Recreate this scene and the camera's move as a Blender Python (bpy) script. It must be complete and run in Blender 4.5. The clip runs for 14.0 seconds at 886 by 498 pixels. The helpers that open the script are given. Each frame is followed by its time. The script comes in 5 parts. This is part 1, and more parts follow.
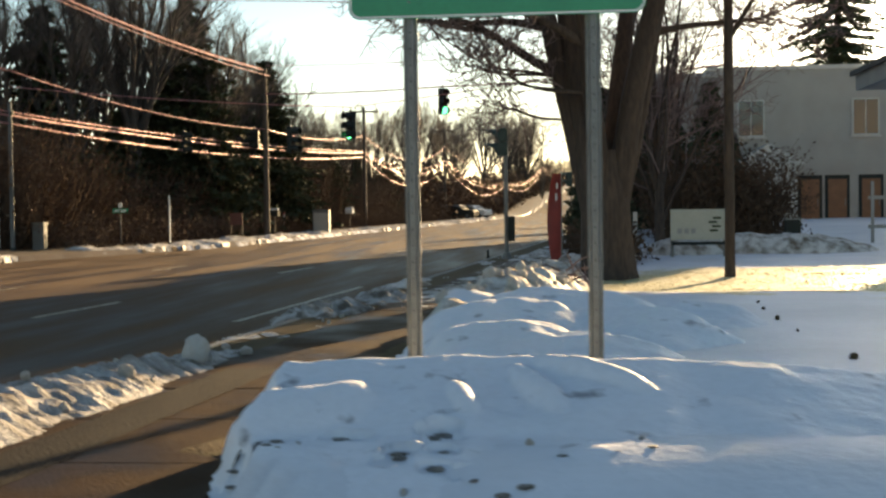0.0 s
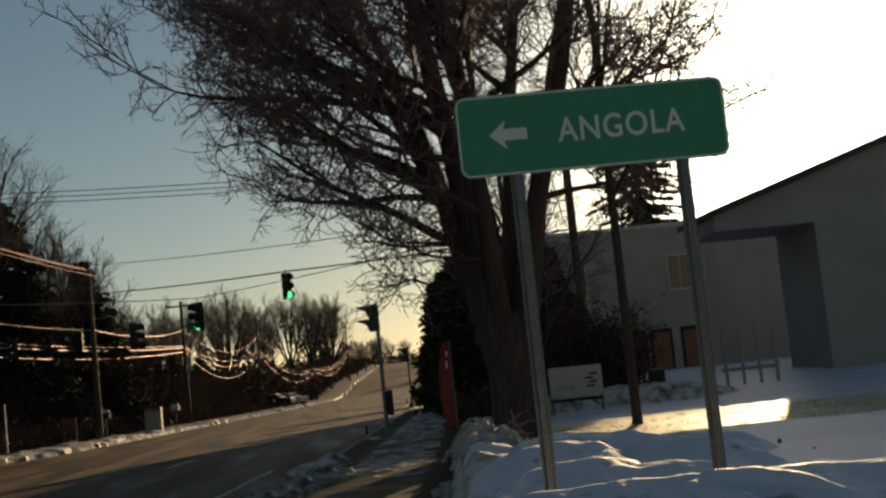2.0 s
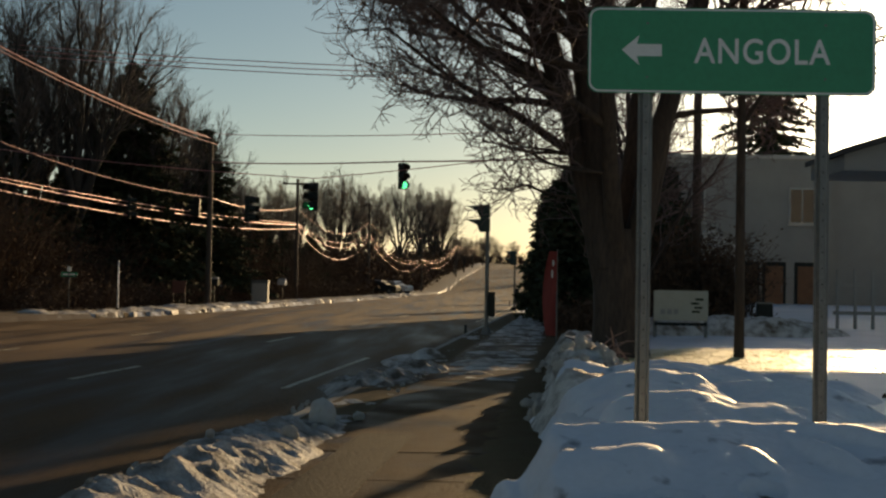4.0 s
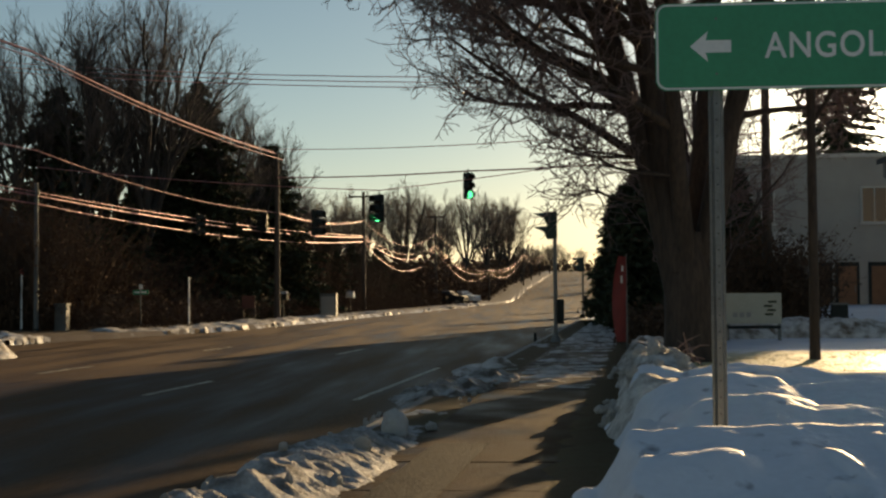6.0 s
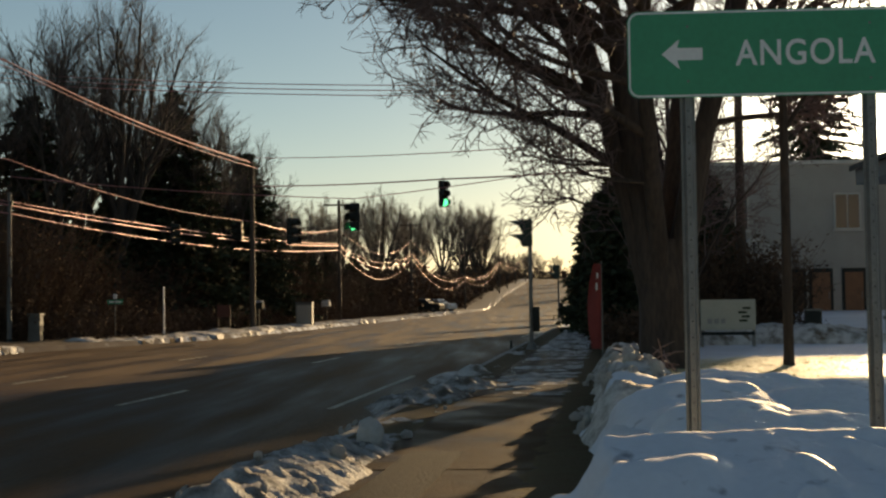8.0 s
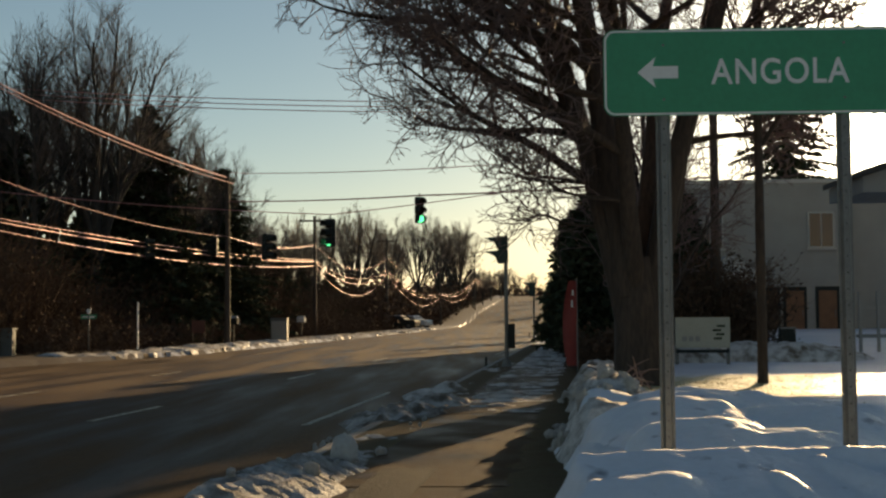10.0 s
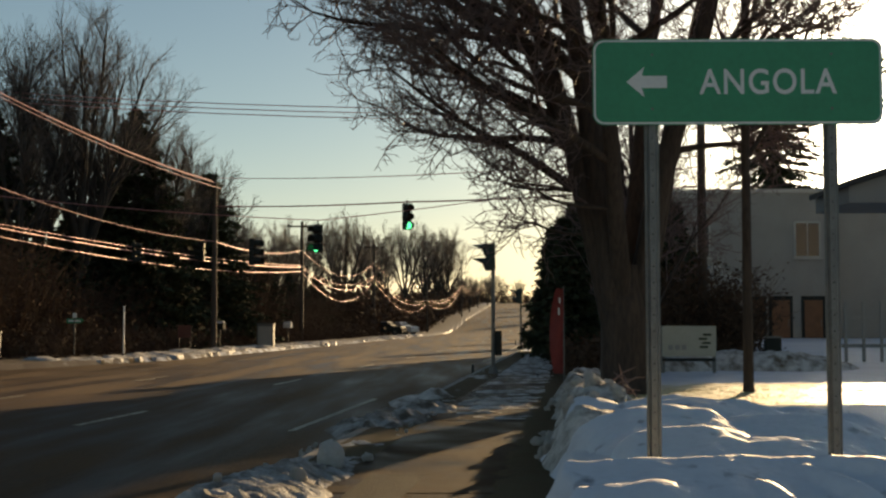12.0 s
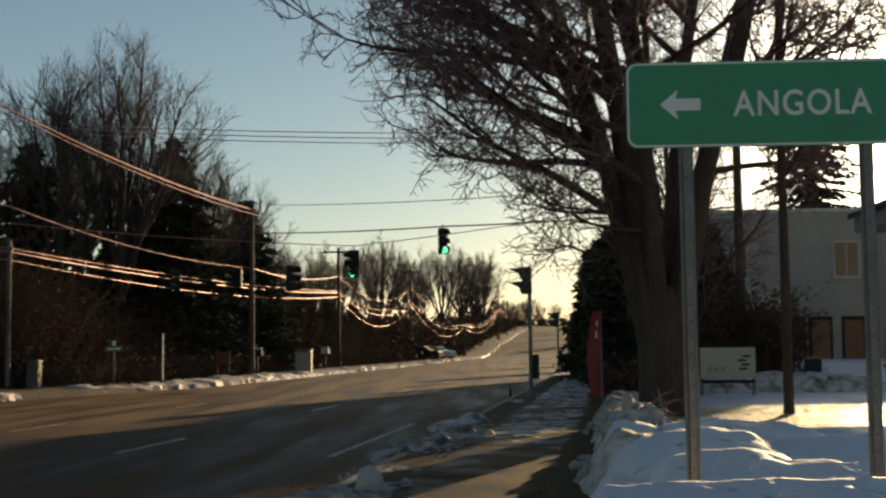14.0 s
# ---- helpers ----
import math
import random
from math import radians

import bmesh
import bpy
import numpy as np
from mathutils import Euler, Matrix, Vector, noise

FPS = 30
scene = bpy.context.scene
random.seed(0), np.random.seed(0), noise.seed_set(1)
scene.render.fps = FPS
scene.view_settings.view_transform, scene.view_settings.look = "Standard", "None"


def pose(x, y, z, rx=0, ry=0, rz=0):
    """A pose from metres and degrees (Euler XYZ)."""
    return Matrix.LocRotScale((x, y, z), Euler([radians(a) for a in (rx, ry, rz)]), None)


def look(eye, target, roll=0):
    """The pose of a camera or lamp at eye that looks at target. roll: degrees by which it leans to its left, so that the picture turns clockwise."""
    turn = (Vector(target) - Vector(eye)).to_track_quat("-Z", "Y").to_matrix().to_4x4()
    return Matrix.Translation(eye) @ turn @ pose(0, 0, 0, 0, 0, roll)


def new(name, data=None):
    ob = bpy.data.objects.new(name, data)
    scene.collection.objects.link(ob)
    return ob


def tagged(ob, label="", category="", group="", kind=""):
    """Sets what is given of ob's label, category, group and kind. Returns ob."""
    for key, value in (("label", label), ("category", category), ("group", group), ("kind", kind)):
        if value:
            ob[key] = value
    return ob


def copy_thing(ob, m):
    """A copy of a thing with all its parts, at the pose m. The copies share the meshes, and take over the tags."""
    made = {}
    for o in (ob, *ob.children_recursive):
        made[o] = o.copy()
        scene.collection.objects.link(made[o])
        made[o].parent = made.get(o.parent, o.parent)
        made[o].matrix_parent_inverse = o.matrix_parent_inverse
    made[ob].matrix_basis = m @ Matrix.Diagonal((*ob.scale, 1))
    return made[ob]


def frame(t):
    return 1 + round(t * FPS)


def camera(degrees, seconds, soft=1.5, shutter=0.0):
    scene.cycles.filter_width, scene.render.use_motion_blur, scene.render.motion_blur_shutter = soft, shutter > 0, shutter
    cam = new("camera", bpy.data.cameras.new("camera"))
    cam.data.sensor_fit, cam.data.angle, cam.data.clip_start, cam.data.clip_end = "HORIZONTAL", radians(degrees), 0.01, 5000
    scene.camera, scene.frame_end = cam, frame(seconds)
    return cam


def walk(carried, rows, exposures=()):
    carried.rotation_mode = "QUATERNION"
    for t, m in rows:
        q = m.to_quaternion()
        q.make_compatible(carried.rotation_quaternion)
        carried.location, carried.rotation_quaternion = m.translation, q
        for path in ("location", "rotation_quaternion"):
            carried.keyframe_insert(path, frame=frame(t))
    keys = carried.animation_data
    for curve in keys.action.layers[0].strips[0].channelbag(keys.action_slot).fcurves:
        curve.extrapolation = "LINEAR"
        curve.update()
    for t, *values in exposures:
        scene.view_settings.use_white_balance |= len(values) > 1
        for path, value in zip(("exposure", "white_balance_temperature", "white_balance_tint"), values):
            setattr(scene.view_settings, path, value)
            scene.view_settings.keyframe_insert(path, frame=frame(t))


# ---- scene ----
# ---- camera ----
cam = camera(37.5, 14.0, soft=2.4, shutter=0.3)
PATH = [
    (0, (2.308, 0.088, 1.458), (2.119, 2.078, 1.399), -0.8),
    (0.1, (2.106, 0.07, 1.46), (1.926, 2.061, 1.417), -1.8),
    (0.2, (1.916, 0.067, 1.488), (1.73, 2.058, 1.467), -3.6),
    (0.3, (1.722, 0.053, 1.479), (1.526, 2.043, 1.504), -4.5),
    (0.5, (1.366, -0.033, 1.447), (1.175, 1.956, 1.545), -4.7),
    (0.7, (1.008, -0.053, 1.416), (0.938, 1.941, 1.551), -2.1),
    (1, (0.62, -0.248, 1.35), (0.62, 1.741, 1.56), -4.4),
    (1.2, (0.424, -0.228, 1.352), (0.49, 1.755, 1.605), -2.6),
    (1.5, (0.251, -0.311, 1.324), (0.366, 1.667, 1.596), -1.9),
    (1.8, (0.26, -0.41, 1.323), (0.381, 1.571, 1.576), -1.4),
    (2, (0.241, -0.386, 1.329), (0.381, 1.599, 1.532), -5.9),
    (2.2, (0.267, -0.334, 1.334), (0.409, 1.651, 1.526), -3.2),
    (2.5, (0.26, -0.182, 1.376), (0.342, 1.812, 1.494), -1.7),
    (3, (0.274, -0.078, 1.372), (0.294, 1.921, 1.441), -0.7),
    (3.5, (0.282, -0.184, 1.39), (0.266, 1.816, 1.447), 0.5),
    (6, (0.257, -0.073, 1.37), (0.114, 1.921, 1.443), -0.4),
    (6.5, (0.259, -0.104, 1.373), (0.088, 1.887, 1.437), -0.7),
    (7, (0.27, -0.085, 1.365), (0.103, 1.907, 1.427), -0.7),
    (7.5, (0.262, -0.085, 1.373), (0.115, 1.908, 1.441), -0.5),
    (8, (0.27, -0.084, 1.367), (0.164, 1.911, 1.452), -0.7),
    (10.5, (0.272, -0.069, 1.367), (0.208, 1.927, 1.477), -0.3),
    (11, (0.264, -0.103, 1.368), (0.206, 1.893, 1.479), -0.1),
    (11.5, (0.267, -0.101, 1.367), (0.214, 1.895, 1.483), -0.1),
    (12, (0.264, -0.092, 1.368), (0.215, 1.904, 1.488), -0.0),
    (12.5, (0.269, -0.079, 1.37), (0.238, 1.916, 1.502), -0.3),
    (13, (0.258, -0.07, 1.378), (0.225, 1.925, 1.513), -0.3),
    (13.5, (0.267, -0.075, 1.364), (0.111, 1.913, 1.524), -1.4),
    (14, (0.268, -0.119, 1.374), (0.164, 1.872, 1.531), -0.6),
]
walk(cam, [(t, look(eye, target, roll)) for t, eye, target, roll in PATH],
     exposures=[(t, e + 0.14, 8250, 8) for t, e in ((0.0, 1.7), (0.1, 1.55), (0.2, 1.3), (0.4, 0.75), (0.7, 0.4), (1.1, -0.2), (2.2, -0.12), (3.0, 0.12), (3.7, 0.17), (5.8, 0.42), (14.0, 0.48))])

# ---- sky and sun ----
SUN_AZ, SUN_EL = radians(19.0), radians(9.9)
world = bpy.data.worlds.new("sky")
scene.world = world
world.use_nodes = True
wn, wl = world.node_tree.nodes, world.node_tree.links
sky = wn.new("ShaderNodeTexSky")
sky.sky_type, sky.sun_disc = "NISHITA", False
sky.sun_elevation, sky.sun_rotation = SUN_EL, SUN_AZ
sky.air_density, sky.dust_density, sky.ozone_density = 1.0, 0.22, 2.7
wn["Background"].inputs["Strength"].default_value = 0.067
SUN_DIR = Vector((math.sin(SUN_AZ) * math.cos(SUN_EL), math.cos(SUN_AZ) * math.cos(SUN_EL), math.sin(SUN_EL)))
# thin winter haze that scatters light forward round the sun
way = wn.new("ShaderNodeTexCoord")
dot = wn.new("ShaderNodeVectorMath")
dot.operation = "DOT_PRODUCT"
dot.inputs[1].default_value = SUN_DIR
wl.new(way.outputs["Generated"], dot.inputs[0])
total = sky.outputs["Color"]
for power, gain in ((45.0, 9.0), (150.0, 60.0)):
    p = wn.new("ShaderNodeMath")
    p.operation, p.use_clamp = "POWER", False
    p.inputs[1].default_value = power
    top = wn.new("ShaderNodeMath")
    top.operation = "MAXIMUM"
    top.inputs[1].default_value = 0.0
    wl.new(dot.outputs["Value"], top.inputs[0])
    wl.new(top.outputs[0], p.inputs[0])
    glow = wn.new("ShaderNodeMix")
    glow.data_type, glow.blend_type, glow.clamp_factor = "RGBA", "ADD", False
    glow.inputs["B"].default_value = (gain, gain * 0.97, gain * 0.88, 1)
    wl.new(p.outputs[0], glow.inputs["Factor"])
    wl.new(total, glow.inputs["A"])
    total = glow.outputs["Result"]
# pale haze low over the horizon
part_z = wn.new("ShaderNodeSeparateXYZ")
wl.new(way.outputs["Generated"], part_z.inputs[0])
low = wn.new("ShaderNodeMapRange")
low.inputs["From Min"].default_value, low.inputs["From Max"].default_value = 0.0, 1.0
low.inputs["To Min"].default_value, low.inputs["To Max"].default_value = 1.0, 0.0
wl.new(part_z.outputs["Z"], low.inputs["Value"])
fade = wn.new("ShaderNodeMath")
fade.operation = "POWER"
fade.inputs[1].default_value = 14.0
wl.new(low.outputs["Result"], fade.inputs[0])
veil = wn.new("ShaderNodeMix")
veil.data_type, veil.blend_type, veil.clamp_factor = "RGBA", "ADD", False
veil.inputs["B"].default_value = (2.2, 1.7, 2.8, 1)
wl.new(fade.outputs[0], veil.inputs["Factor"])
wl.new(total, veil.inputs["A"])
total = veil.outputs["Result"]
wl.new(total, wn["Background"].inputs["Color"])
sun_data = bpy.data.lights.new("sun", "SUN")
sun_data.energy, sun_data.angle, sun_data.color = 5.0, radians(0.6), (1.0, 0.77, 0.5)
sun = new("sun", sun_data)
sun.matrix_world = look(SUN_DIR * 300, (0, 0, 0))

# ---- materials ----


def material(name, base, rough=0.8, metal=0.0, grain=8.0, fine=60.0, spread=0.35, bump=0.3, second=None, mix=0.5, sharp=0.25, spec=0.5, axes=(1, 1, 1), wet=None):
    """Two-scale noise colour with a bump; second is the colour of the patches."""
    m = bpy.data.materials.new(name)
    m.use_nodes = True
    n, l = m.node_tree.nodes, m.node_tree.links
    b = n["Principled BSDF"]
    b.inputs["Roughness"].default_value, b.inputs["Metallic"].default_value = rough, metal
    b.inputs["Specular IOR Level"].default_value = spec
    tc, mp = n.new("ShaderNodeTexCoord"), n.new("ShaderNodeMapping")
    mp.inputs["Scale"].default_value = axes
    l.new(tc.outputs["Object"], mp.inputs["Vector"])
    big, small = n.new("ShaderNodeTexNoise"), n.new("ShaderNodeTexNoise")
    for tex, s in ((big, grain), (small, fine)):
        tex.inputs["Scale"].default_value, tex.inputs["Detail"].default_value = s, 5.0
        l.new(mp.outputs["Vector"], tex.inputs["Vector"])
    ramp = n.new("ShaderNodeValToRGB")
    ramp.color_ramp.elements[0].position, ramp.color_ramp.elements[1].position = mix - sharp, mix + sharp
    two = second or [c * (1 - spread) for c in base]
    ramp.color_ramp.elements[0].color, ramp.color_ramp.elements[1].color = (*two, 1), (*base, 1)
    l.new(big.outputs["Fac"], ramp.inputs["Fac"])
    if wet:
        damp = n.new("ShaderNodeMapRange")
        damp.inputs["From Min"].default_value, damp.inputs["From Max"].default_value = 0.35, 0.65
        damp.inputs["To Min"].default_value, damp.inputs["To Max"].default_value = wet
        l.new(big.outputs["Fac"], damp.inputs["Value"])
        l.new(damp.outputs["Result"], b.inputs["Roughness"])
    vary = n.new("ShaderNodeMix")
    vary.data_type, vary.blend_type = "RGBA", "MULTIPLY"
    vary.inputs["Factor"].default_value = spread
    l.new(ramp.outputs["Color"], vary.inputs["A"])
    grey = n.new("ShaderNodeValToRGB")
    grey.color_ramp.elements[0].position, grey.color_ramp.elements[1].position = 0.3, 0.62
    grey.color_ramp.elements[0].color = (0.25, 0.25, 0.25, 1)
    l.new(small.outputs["Fac"], grey.inputs["Fac"])
    l.new(grey.outputs["Color"], vary.inputs["B"])
    l.new(vary.outputs["Result"], b.inputs["Base Color"])
    bp = n.new("ShaderNodeBump")
    bp.inputs["Strength"].default_value, bp.inputs["Distance"].default_value = bump, 0.02
    l.new(small.outputs["Fac"], bp.inputs["Height"])
    l.new(bp.outputs["Normal"], b.inputs["Normal"])
    return m


SNOW = material("snow", (0.68, 0.7, 0.755), 0.55, grain=0.9, fine=14, spread=0.06, bump=0.35, second=(0.54, 0.56, 0.61), mix=0.42)
# sparse dark spots stand for dirt and for shade in small pits
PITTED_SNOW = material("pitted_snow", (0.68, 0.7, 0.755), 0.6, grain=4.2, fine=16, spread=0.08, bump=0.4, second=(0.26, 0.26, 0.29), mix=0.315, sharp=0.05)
DIRTY_SNOW = material("dirty_snow", (0.68, 0.65, 0.61), 0.7, grain=4.0, fine=38, spread=0.35, bump=1.0, second=(0.17, 0.125, 0.085), mix=0.46, sharp=0.13)
ASPHALT = material("asphalt", (0.125, 0.063, 0.0255), 0.7, grain=1.3, fine=45, spread=0.5, bump=0.4, second=(0.038, 0.02, 0.009), mix=0.5, sharp=0.2, spec=0.08, axes=(1, 0.1, 1), wet=(0.45, 0.8))
CONCRETE = material("concrete", (0.062, 0.029, 0.0105), 0.75, grain=1.2, fine=40, spread=0.5, bump=0.4, second=(0.028, 0.014, 0.006), spec=0.06, wet=(0.45, 0.8))
RIDGE_SNOW = material("ploughed_snow", (0.5, 0.47, 0.445), 0.75, grain=4.5, fine=38, spread=0.4, bump=1.0, second=(0.13, 0.1, 0.075), mix=0.47, sharp=0.14)
GRITTY_SNOW = material("gritty_snow", (0.5, 0.47, 0.44), 0.7, grain=5.0, fine=26, spread=0.35, bump=0.9, second=(0.12, 0.09, 0.065), mix=0.5, sharp=0.12)
SOIL = material("wet_soil", (0.11, 0.066, 0.034), 0.85, grain=5, fine=40, spread=0.4, bump=0.8, second=(0.11, 0.085, 0.042), spec=0.1)
DARK_STRIP = material("dark_strip", (0.022, 0.015, 0.01), 0.8, grain=5, fine=40, spread=0.4, bump=0.6, spec=0.1)
LUMP_SNOW = material("packed_snow", (0.6, 0.57, 0.54), 0.7, grain=6, fine=40, spread=0.25, bump=0.8, second=(0.5, 0.45, 0.39))
KERB = material("kerb_stone", (0.3, 0.28, 0.25), 0.8, grain=3, fine=50, spread=0.3)
LINE = material("road_paint", (0.62, 0.57, 0.46), 0.7, grain=7, fine=40, spread=0.45, second=(0.18, 0.15, 0.1), mix=0.45, sharp=0.1, spec=0.1)
# lightened a little towards grey for the haze over the woods
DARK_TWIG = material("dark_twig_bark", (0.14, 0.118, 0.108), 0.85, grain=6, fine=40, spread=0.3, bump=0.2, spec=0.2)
BARK = material("bark", (0.085, 0.058, 0.043), 0.9, grain=4, fine=18, spread=0.6, bump=1.0, second=(0.045, 0.031, 0.024), axes=(1, 1, 0.25))
TWIG = material("twig_bark", (0.2, 0.135, 0.125), 0.75, grain=6, fine=40, spread=0.3, bump=0.2)
# far crowns are paler, which puts distance haze into the twig colour
HAZE_TWIG = material("haze_paled_twig", (0.24, 0.2, 0.165), 0.85, grain=6, fine=40, spread=0.3, bump=0.2, spec=0.2)
GREY_BARK = material("grey_bark", (0.06, 0.05, 0.042), 0.9, grain=4, fine=26, spread=0.4, bump=0.6, axes=(1, 1, 0.25))
NEEDLES = material("needles", (0.07, 0.085, 0.05), 0.9, grain=1.5, fine=20, spread=0.4, bump=0.2, second=(0.045, 0.055, 0.032), spec=0.1)
BRUSH = material("dry_brush", (0.135, 0.087, 0.06), 1.0, grain=0.5, fine=10, spread=0.4, second=(0.075, 0.051, 0.037), spec=0.05)
CABINET_GREY = material("weathered_grey_paint", (0.13, 0.13, 0.125), 0.7, grain=3, fine=30, spread=0.3, bump=0.1)
GRASS = material("winter_grass", (0.72, 0.64, 0.36), 0.9, grain=1.2, fine=30, spread=0.25, second=(0.5, 0.43, 0.2), spec=0.1)
STEEL = material("galvanised_steel", (0.2, 0.2, 0.19), 0.5, 0.6, grain=9, fine=60, spread=0.3, bump=0.08)
DARK_METAL = material("dark_signal_housing", (0.03, 0.034, 0.03), 0.65, grain=5, fine=40, spread=0.2, bump=0.05, spec=0.15)
SIGNAL_GREEN = material("dark_green_signal_paint", (0.018, 0.045, 0.036), 0.5, grain=5, fine=40, spread=0.25, bump=0.05)
GREEN = material("green_sign_sheeting", (0.008, 0.27, 0.13), 0.45, grain=4, fine=30, spread=0.15, bump=0.03)
WHITE = material("white_sheeting", (0.72, 0.73, 0.7), 0.5, grain=4, fine=30, spread=0.1, bump=0.02)
POLE_WOOD = material("weathered_pole_wood", (0.11, 0.085, 0.065), 0.9, grain=5, fine=30, spread=0.4, bump=0.5, axes=(1, 1, 0.1))
# Bright pink puts the low sun's glint on the wires into their colour
CABLE = material("sunlit_cable", (0.42, 0.18, 0.18), 0.5, 0.35, grain=3, fine=20, spread=0.2, bump=0.0)
RED = material("red_cloth", (0.26, 0.034, 0.028), 0.7, grain=3, fine=40, spread=0.2, bump=0.1)
STUCCO = material("grey_stucco", (0.34, 0.33, 0.3), 0.9, grain=0.8, fine=30, spread=0.2, bump=0.3, second=(0.27, 0.26, 0.24))
TRIM = material("pale_trim", (0.5, 0.49, 0.45), 0.7, grain=3, fine=30, spread=0.15)
BOARD = material("cream_board_paint", (0.46, 0.44, 0.35), 0.7, grain=3, fine=30, spread=0.15)
ROOFING = material("dark_roofing", (0.07, 0.065, 0.06), 0.9, grain=2, fine=30, spread=0.3)
DOOR_WOOD = material("brown_door", (0.22, 0.1, 0.045), 0.6, grain=3, fine=30, spread=0.3)
BRICK_RED = material("dark_red_siding", (0.13, 0.05, 0.035), 0.85, grain=2, fine=30, spread=0.3)
GLASS = material("dark_window_glass", (0.05, 0.055, 0.06), 0.08, grain=2, fine=10, spread=0.1, bump=0.0)


def glowing(name, colour, strength):
    m = bpy.data.materials.new(name)
    m.use_nodes = True
    b = m.node_tree.nodes["Principled BSDF"]
    b.inputs["Base Color"].default_value = (*[c * 0.4 for c in colour], 1)
    b.inputs["Emission Color"].default_value, b.inputs["Emission Strength"].default_value = (*colour, 1), strength
    return m


GREEN_LAMP = glowing("lit_green_lens", (0.05, 1.0, 0.42), 1.6)
DULL_LENS = material("unlit_lens", (0.05, 0.03, 0.02), 0.25, grain=5, fine=30, spread=0.1, bump=0.0)

# ---- building helpers ----


def part(name, bm, mat, parent=None, label="", smooth=False):
    me = bpy.data.meshes.new(name)
    bm.to_mesh(me)
    bm.free()
    me.materials.append(mat)
    if smooth:
        me.polygons.foreach_set("use_smooth", [True] * len(me.polygons))
    ob = new(name, me)
    if parent:
        ob.parent = parent
    if label:
        tagged(ob, label)
    return ob


def raw(name, verts, faces, mat, parent=None, label="", smooth=False):
    me = bpy.data.meshes.new(name)
    me.from_pydata(verts, [], faces)
    me.materials.append(mat)
    if smooth:
        me.polygons.foreach_set("use_smooth", [True] * len(me.polygons))
    ob = new(name, me)
    if parent:
        ob.parent = parent
    if label:
        tagged(ob, label)
    return ob


def thing(name, x, y, z, label, category, turn=0, group="", kind=""):
    ob = new(name)
    ob.matrix_world = pose(x, y, z, 0, 0, turn)
    return tagged(ob, label, category, group, kind)


def box(bm, x0, x1, y0, y1, z0, z1, bevel=0.0):
    m = Matrix.Translation(((x0 + x1) / 2, (y0 + y1) / 2, (z0 + z1) / 2)) @ Matrix.Diagonal((x1 - x0, y1 - y0, z1 - z0, 1))
    made = bmesh.ops.create_cube(bm, size=1, matrix=m)
    if bevel:
        edges = list({e for v in made["verts"] for e in v.link_edges})
        bmesh.ops.bevel(bm, geom=edges, offset=bevel, segments=2, affect="EDGES")
    return bm


def slab(x0, x1, y0, y1, z0, z1, bevel=0.0):
    return box(bmesh.new(), x0, x1, y0, y1, z0, z1, bevel)


def cone(bm, a, b, ra, rb, n=12):
    a, b = Vector(a), Vector(b)
    turn = (b - a).to_track_quat("Z", "Y").to_matrix().to_4x4()
    bmesh.ops.create_cone(bm, cap_ends=True, segments=n, radius1=ra, radius2=max(rb, 0.0005), depth=(b - a).length, matrix=Matrix.Translation((a + b) / 2) @ turn)
    return bm


def rod(a, b, ra, rb=None, n=12):
    return cone(bmesh.new(), a, b, ra, ra if rb is None else rb, n)


def tubes(lines, sides):
    """Verts and faces of tapered tubes along polylines of (point, radius)."""
    verts, faces = [], []
    ring = [(math.cos(2 * math.pi * k / sides), math.sin(2 * math.pi * k / sides)) for k in range(sides)]
    for line in lines:
        base = len(verts)
        count = len(line)
        for i, (p, r) in enumerate(line):
            d = (line[min(i + 1, count - 1)][0] - line[max(i - 1, 0)][0]).normalized()
            u = d.cross(Vector((0.31, 0.87, 0.38))).normalized()
            v = d.cross(u)
            verts.extend((p + (u * c + v * s) * r)[:] for c, s in ring)
        for i in range(count - 1):
            for k in range(sides):
                a, b = base + i * sides + k, base + i * sides + (k + 1) % sides
                faces.append((a, b, b + sides, a + sides))
    return verts, faces


# ---- lie of the land ----


def kerb_x(y):
    """The right-hand kerb line."""
    if y < 60:
        return -1.75 + 0.075 * (y - 9)
    if y < 160:
        s = y - 60
        return 2.075 + 0.075 * s - 0.00015 * s * s
    return 8.075 + 0.045 * (y - 160)


def rise(y):
    """Height of the road, nearly level and then climbing a hill."""
    z = 0.003 * max(0.0, min(y, 180) - 10)
    if y > 180:
        s = y - 180
        z += 0.036 * s * min(1.0, s / 60)
    if y > 430:
        z = 0.51 + 0.036 * 250 - 0.01 * (y - 430)
    return z


def smooth(a, b, v):
    s = max(0.0, min(1.0, (v - a) / (b - a)))
    return s * s * (3 - 2 * s)


def fbm(x, y, s, seed=0.0):
    return noise.fractal(Vector((x * s, y * s, seed)), 1.0, 2.0, 4)


def heap_edge(y):
    """Left edge of the heap before the sign: a blunt nose that draws back behind."""
    return 0.36 + 0.3 * max(0.0, 6.7 - y) + 0.44 * smooth(7.1, 8.0, y)


def far_edge(y):
    """Width of the carriageway, which flares towards the junction."""
    return 13.2 + 2.6 * (1 - smooth(34, 54, y))


